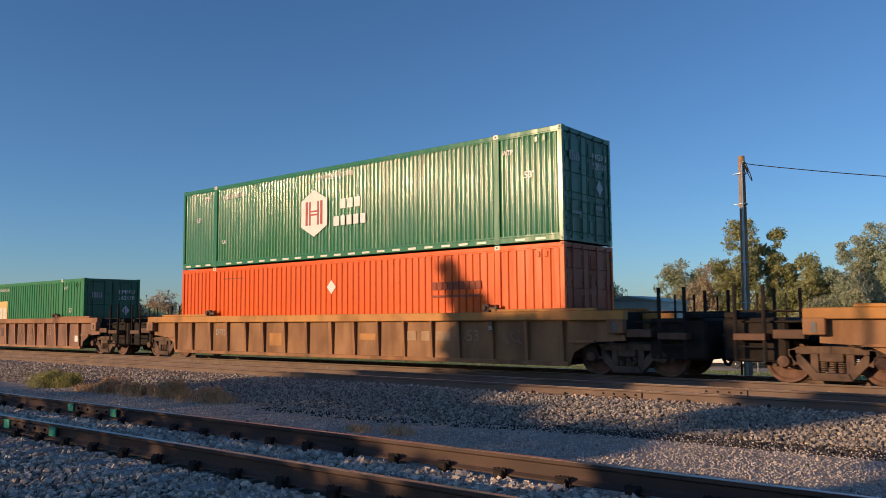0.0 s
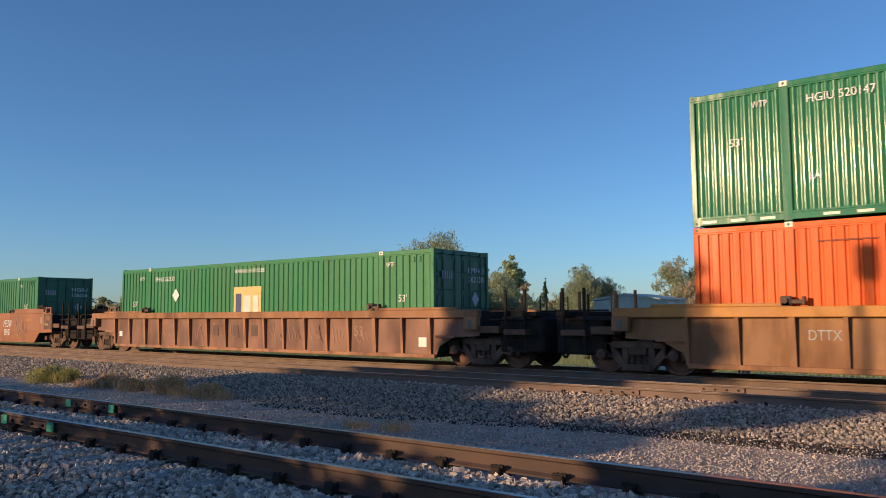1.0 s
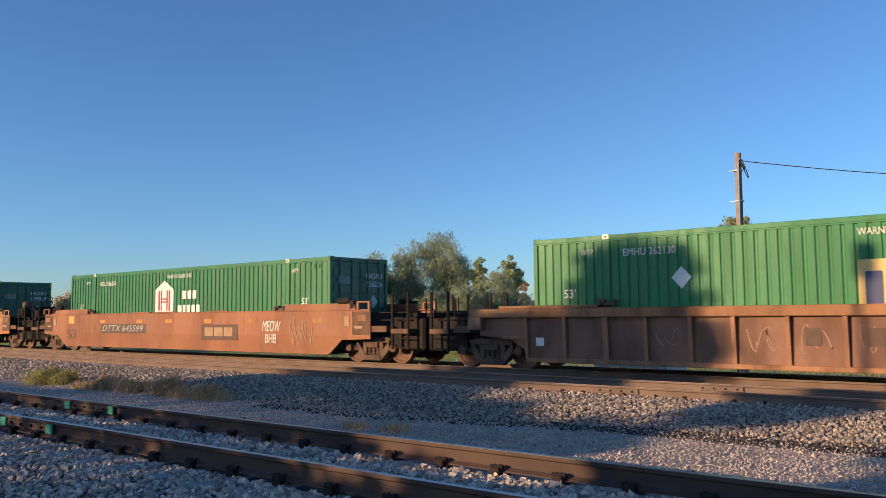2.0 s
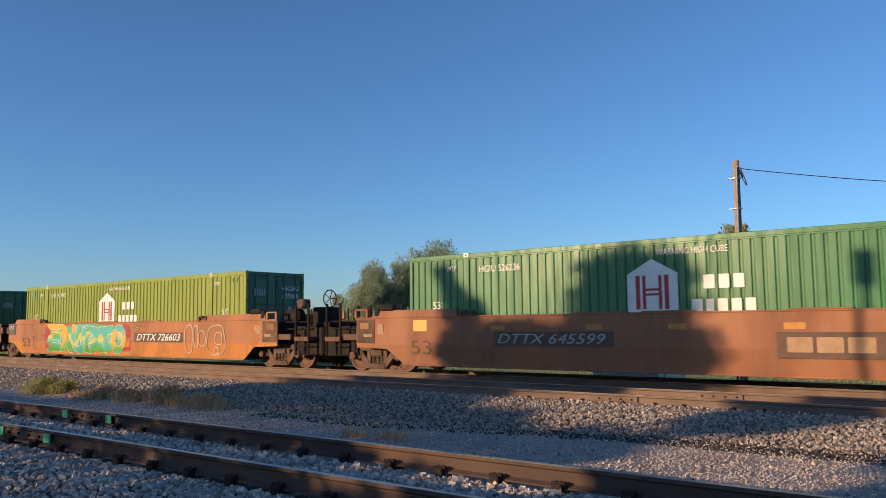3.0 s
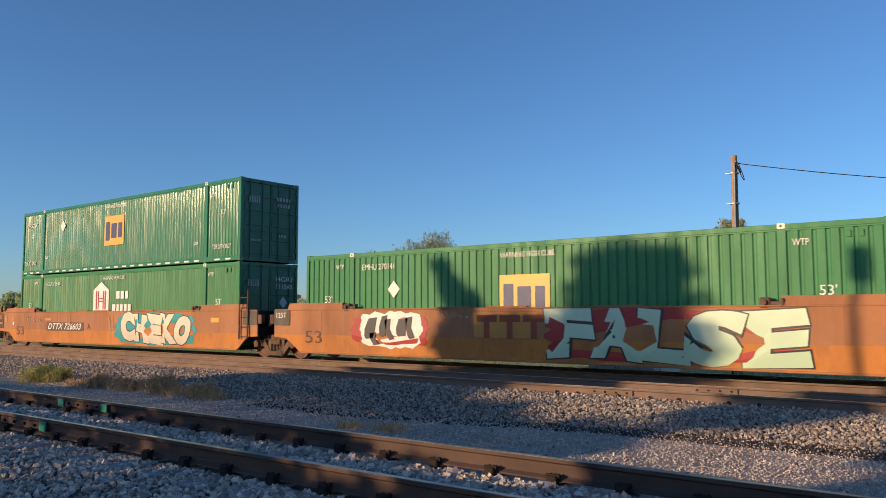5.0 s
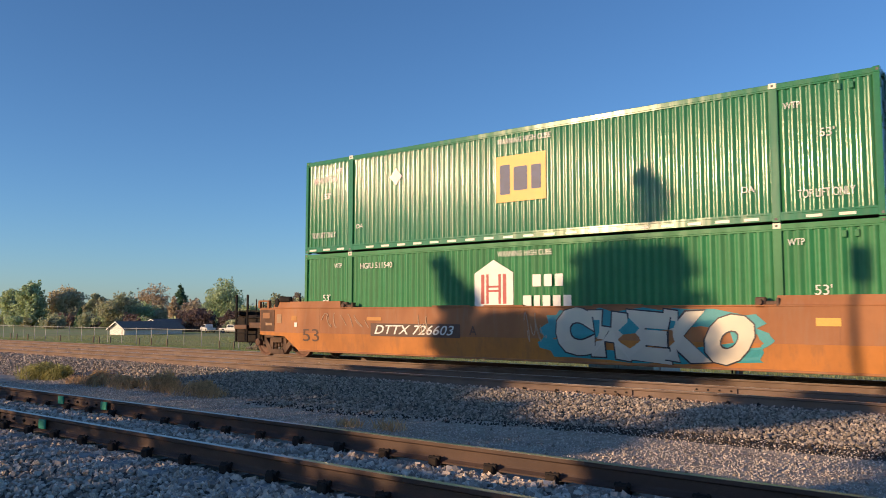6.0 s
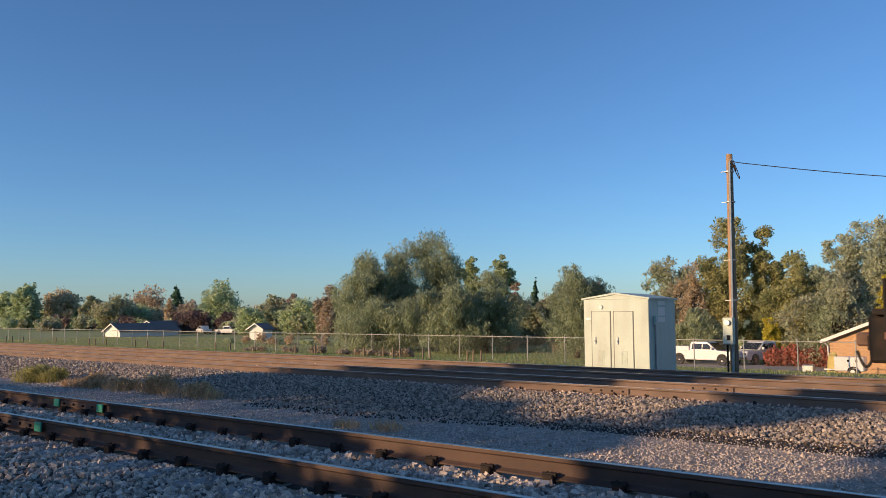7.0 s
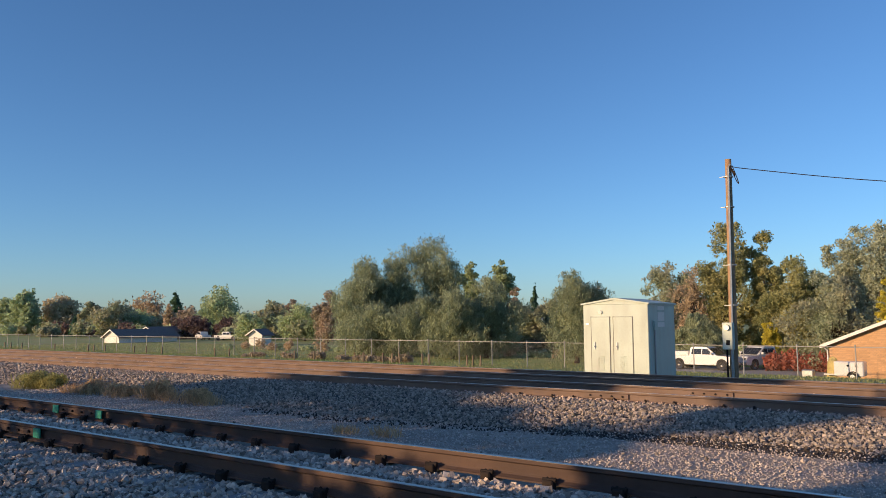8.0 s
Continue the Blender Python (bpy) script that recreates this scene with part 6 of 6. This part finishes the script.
def house(x, y, wide, deep, wall, ridge, label, wall_mat, ang=0.0, name="house"):
    """Low gabled house; its gable faces the track."""
    z = ground_z(y)
    h = thing(name, None, None, label, "house", pose(x, y, z, 0, 0, ang))
    bm = bmesh.new()
    prism(bm, [(-wide / 2, 0), (wide / 2, 0), (wide / 2, wall), (0, ridge), (-wide / 2, wall)], 0, deep)
    part("wall", bm, wall_mat, h)
    bm = bmesh.new()
    o, k = 0.45, (ridge - wall) / (wide / 2)
    for s in (-1, 1):
        prism(bm, [(0, ridge), (0, ridge + 0.16), (s * (wide / 2 + o), wall - o * k + 0.16), (s * (wide / 2 + o), wall - o * k)], -0.5, deep + 0.5)
    part("roof", bm, M["shingle"], h)
    bm = bmesh.new()
    for s in (-1, 1):
        prism(bm, [(0, ridge - 0.06), (0, ridge + 0.17), (s * (wide / 2 + o), wall - o * k + 0.17), (s * (wide / 2 + o), wall - o * k - 0.06)], -0.56, -0.5)
    part("barge_board", bm, M["white_paint"], h)
    return h


def build_houses():
    h = house(-3.9, 60, 17.6, 14, 2.35, 6.0, "tan brick house with a low gable roof and white eaves", M["mortar"])
    # courses of brick on the gable that faces the track
    bm = bmesh.new()
    box(bm, 0, 0.40, -0.014, 0.002, 0, 0.112)
    me = finish(bm, "brick", M["brick"])
    v, q = [], []
    n = 0
    for j in range(44):
        z = 0.02 + j * 0.125
        lim = 8.75 if z < 2.2 else (6.0 - z) / (6.0 - 2.35) * 8.8 - 0.35
        x = -lim + (0.21 if j % 2 else 0.0)
        while x < -2.6 and x + 0.4 < lim:
            if n < 300 and z < 3.0 and x < -4.3:
                part("brick", me, None, h, at=pose(x, 0, z))
                n += 1
            else:
                i = len(v)
                v += [(x, -0.012, z), (x + 0.40, -0.012, z), (x + 0.40, -0.012, z + 0.112), (x, -0.012, z + 0.112)]
                q.append((i, i + 1, i + 2, i + 3))
            x += 0.42
    tagged(part("brick_courses", soup("brick_courses", np.array(v), np.array(q), M["brick"]), None, h), kind="stuff")
    rod("gutter", [(-9.1, -0.4, 2.25), (-8.85, -0.1, 1.95), (-8.82, -0.06, 0)], 0.05, M["white_paint"], h)
    house(-148.0, 84, 4.2, 15, 1.25, 2.55, "low white house with a brown roof across the field", M["white_paint"], 10)
    house(-163, 101, 4, 11, 1.9, 2.9, "low brown-roofed house with a white gable", M["shingle"], 14)
    house(-109, 88, 2.6, 3.0, 1.9, 2.7, "small white shed among the trees", M["white_paint"], 18, "shed")
    house(-66, 92, 4, 5, 2.0, 3.2, "small tan shed behind the willows", M["mortar"], 40, "shed")


def pickup(x, y, ang, label, paint, service=False):
    """Crew-cab pickup, its nose along +x."""
    c = thing("pickup_truck", None, None, label, "pickup truck", pose(x, y, ground_z(y), 0, 0, ang), "parked pickups")
    w = 0.98
    bm = bmesh.new()
    prism(bm, [(-2.9, 0.5), (-2.5, 0.42), (2.6, 0.42), (2.9, 0.55), (2.92, 0.95), (2.75, 1.12), (1.35, 1.2), (-0.9, 1.22), (-0.95, 1.12), (-2.9, 1.12)], -w, w)
    bmesh.ops.recalc_face_normals(bm, faces=bm.faces)
    bmesh.ops.bevel(bm, geom=list(bm.edges), offset=0.05, segments=2, affect="EDGES")
    part("body", bm, paint, c)
    bm = bmesh.new()
    v = prism(bm, [(-0.95, 1.15), (1.45, 1.15), (0.62, 1.82), (0.4, 1.88), (-0.75, 1.88), (-0.9, 1.8)], -w + 0.04, w - 0.04)
    for q in v:
        if q.co.z > 1.6:
            q.co.y *= 0.86
    bmesh.ops.recalc_face_normals(bm, faces=bm.faces)
    bmesh.ops.bevel(bm, geom=list(bm.edges), offset=0.04, segments=2, affect="EDGES")
    part("cab", bm, paint, c)
    for s in (-1, 1):
        for pts in ([(-0.78, 1.27), (0.10, 1.27), (0.10, 1.72), (-0.70, 1.72)], [(0.18, 1.27), (1.12, 1.27), (0.62, 1.70), (0.18, 1.72)]):
            bm = bmesh.new()
            v = prism(bm, pts, -0.012, 0.012)
            for q in v:
                q.co.y += s * (0.955 - max(0, q.co.z - 1.15) * 0.195)
            part("side_window", bm, M["glass"], c)
    bm = bmesh.new()
    v = box(bm, -0.012, 0.012, -0.80, 0.80, -0.42, 0.42)
    bmesh.ops.transform(bm, matrix=pose(1.08, 0, 1.50, 0, -51, 0), verts=v)
    part("windscreen", bm, M["glass"], c)
    for x0 in (-1.85, 1.85):
        for s in (-1, 1):
            bm = bmesh.new()
            lathe(bm, [(0.26, 0.13), (0.36, 0.14), (0.39, 0.1), (0.39, -0.1), (0.36, -0.14), (0.26, -0.13)], 22)
            t = part("wheel", bm, M["rubber"], c, at=pose(x0, s * 0.88, 0.39))
            bm = bmesh.new()
            lathe(bm, [(0.06, -0.145), (0.1, -0.12), (0.22, -0.12), (0.26, -0.135), (0.26, 0.135), (0.22, 0.12), (0.06, 0.145)], 18)
            part("rim", bm, M["chrome"], t)
            bm = bmesh.new()
            tube(bm, (x0, s * (w - 0.06), 0.47), (x0, s * (w + 0.004), 0.47), 0.47, n=24)
            part("wheel_arch", bm, M["rubber"], c)
    for s in (-1, 1):
        one_box("headlight", (2.80, 2.93, *sorted((s * 0.6, s * 0.92)), 0.85, 1.0), M["glass"], c, r=0.02)
        one_box("mirror", (0.95, 1.1, *sorted((s * 0.98, s * 1.2)), 1.25, 1.45), paint, c, r=0.03)
    one_box("bumper", (2.85, 3.0, -0.95, 0.95, 0.45, 0.68), M["chrome"], c, r=0.03)
    one_box("rear_bumper", (-3.0, -2.86, -0.95, 0.95, 0.45, 0.65), M["chrome"], c, r=0.03)
    if service:
        one_box("tool_box", (-2.8, -1.0, -0.95, 0.95, 1.12, 1.5), paint, c, r=0.03)
    return c


def build_lot():
    bm = bmesh.new()
    rows = [[bm.verts.new((x, y, ground_z(y) + 0.02)) for x in (-30.5, -11.5)] for y in (55.5, 60, 70)]
    for a, b in zip(rows, rows[1:]):
        bm.faces.new((a[0], a[1], b[1], b[0]))
    thing("pavement", bm, M["concrete"], "pale concrete parking lot beside the house", "pavement", kind="structure")
    pickup(-23.3, 65.5, -6, "white crew-cab pickup parked beyond the tracks", M["car_white"], True)
    pickup(-19.8, 68.6, -112, "white pickup parked by the hedge", M["car_white"])
    far = pickup(-152, 108, 160, "white vehicle parked far across the field", M["car_white"])
    copy_thing(far, pose(-143, 108, ground_z(108), 0, 0, 20))
    t = thing("cargo_trailer", None, None, "small white box trailer with one axle in front of the house", "trailer", pose(-10.15, 53.5, ground_z(53.5)))
    bm = bmesh.new()
    rbox(bm, -0.82, 0.82, -0.55, 0.55, 0.24, 1.12, 0.06)
    part("body", bm, M["car_white"], t)
    bm = bmesh.new()
    lathe(bm, [(0.13, -0.09), (0.22, -0.09), (0.23, 0), (0.22, 0.09), (0.13, 0.09)], 18)
    for s in (-1, 1):
        w = part("wheel", bm.copy(), M["rubber"], t, at=pose(0.22, s * 0.62, 0.23))
        b2 = bmesh.new()
        lathe(b2, [(0.03, -0.1), (0.13, -0.095), (0.13, 0.095), (0.03, 0.1)], 14)
        part("rim", b2, M["white_paint"], w)
    bm.free()
    bm = bmesh.new()
    for k in range(9):
        a, b = math.pi * k / 9, math.pi * (k + 1) / 9
        v = prism(bm, [(0.22 + 0.27 * math.cos(a), 0.25 + 0.27 * math.sin(a)), (0.22 + 0.27 * math.cos(b), 0.25 + 0.27 * math.sin(b)), (0.22 + 0.30 * math.cos(b), 0.25 + 0.30 * math.sin(b)), (0.22 + 0.30 * math.cos(a), 0.25 + 0.30 * math.sin(a))], -0.72, -0.54)
    part("mudguard", bm, M["black"], t)
    one_box("drawbar", (-1.5, -0.8, -0.06, 0.06, 0.26, 0.34), M["galv"], t)
    for x in (-0.1, 0.35):
        one_box("side_window", (x, x + 0.13, -0.562, -0.545, 0.82, 0.94), M["glass"], t)
    bm = bmesh.new()
    prism(bm, [(-0.30, 0), (0.30, 0), (0.28, 1.2), (0.15, 1.42), (-0.15, 1.40), (-0.28, 1.1)], -0.25, 0.25)
    bmesh.ops.recalc_face_normals(bm, faces=bm.faces)
    bmesh.ops.bevel(bm, geom=list(bm.edges), offset=0.08, segments=2, affect="EDGES")
    thing("covered_boat", bm, M["tarp"], "upright yellow plastic shell leaning by the house", "boat", pose(-11.35, 54.2, ground_z(54.2), 0, 4, 15))
    bm = bmesh.new()
    rbox(bm, -0.35, 0.35, -0.3, 0.3, 0, 0.55, 0.05)
    thing("utility_bin", bm, M["galv"], "grey metal bin by the fence", "bin", pose(-12.9, 55, ground_z(55)))
    # far low hills
    bm = bmesh.new()
    n, rng = 60, random.Random(4)
    xs = [-4300 + 120 * k for k in range(n)]
    lo = [bm.verts.new((x, 2600, -3)) for x in xs]
    hi = [bm.verts.new((x, 2700, 32 + 16 * math.sin(x / 420) + rng.uniform(-10, 10))) for x in xs]
    for k in range(n - 1):
        bm.faces.new((lo[k], lo[k + 1], hi[k + 1], hi[k]))
    thing("far_hills", bm, M["hill"], "low blue hills on the horizon", "hills", kind="structure")


# ---- assembly ----
M["car_grey"] = mat("grey_end_plate", (0.15, 0.135, 0.115), (0.11, 0.095, 0.08), 2, 0.8, dirt=(0.06, 0.045, 0.035), dscale=(3, 3, 2), damount=0.7)
M["graf_teal"] = mat("graffiti_teal", (0.02, 0.26, 0.30), (0.03, 0.32, 0.36), 2, 0.5)
M["graf_red"] = mat("graffiti_red", (0.38, 0.02, 0.025), (0.30, 0.02, 0.02), 2, 0.5)
M["graf_black"] = mat("graffiti_black", (0.03, 0.028, 0.04), (0.02, 0.02, 0.03), 2, 0.5)
build_ground()
build_rails()
build_containers()
build_cars()
build_cabinet()
build_pole()
build_fence()
build_houses()
build_lot()
build_trees()
build_weeds()
build_shade()
build_stones()


def motions():
    """The train runs through at a steady speed, and its wheels turn with it."""
    times = [0, 1 / FPS, 2 / FPS] + [0.5 * k for k in range(1, 16)] + [8 - 2 / FPS, 8 - 1 / FPS, 8.0]
    for ob, offset, y, z in MOVING:
        walk(ob, [(t, pose(START_X + offset + SPEED * t, y, z)) for t in times])
    turn = math.degrees(SPEED / R_WHEEL / FPS)
    for ob, a in WHEELS:
        walk(ob, [(k / FPS, pose(a, 0, R_WHEEL, 0, turn * k % 360, 0)) for k in range(8 * FPS + 1)])


motions()
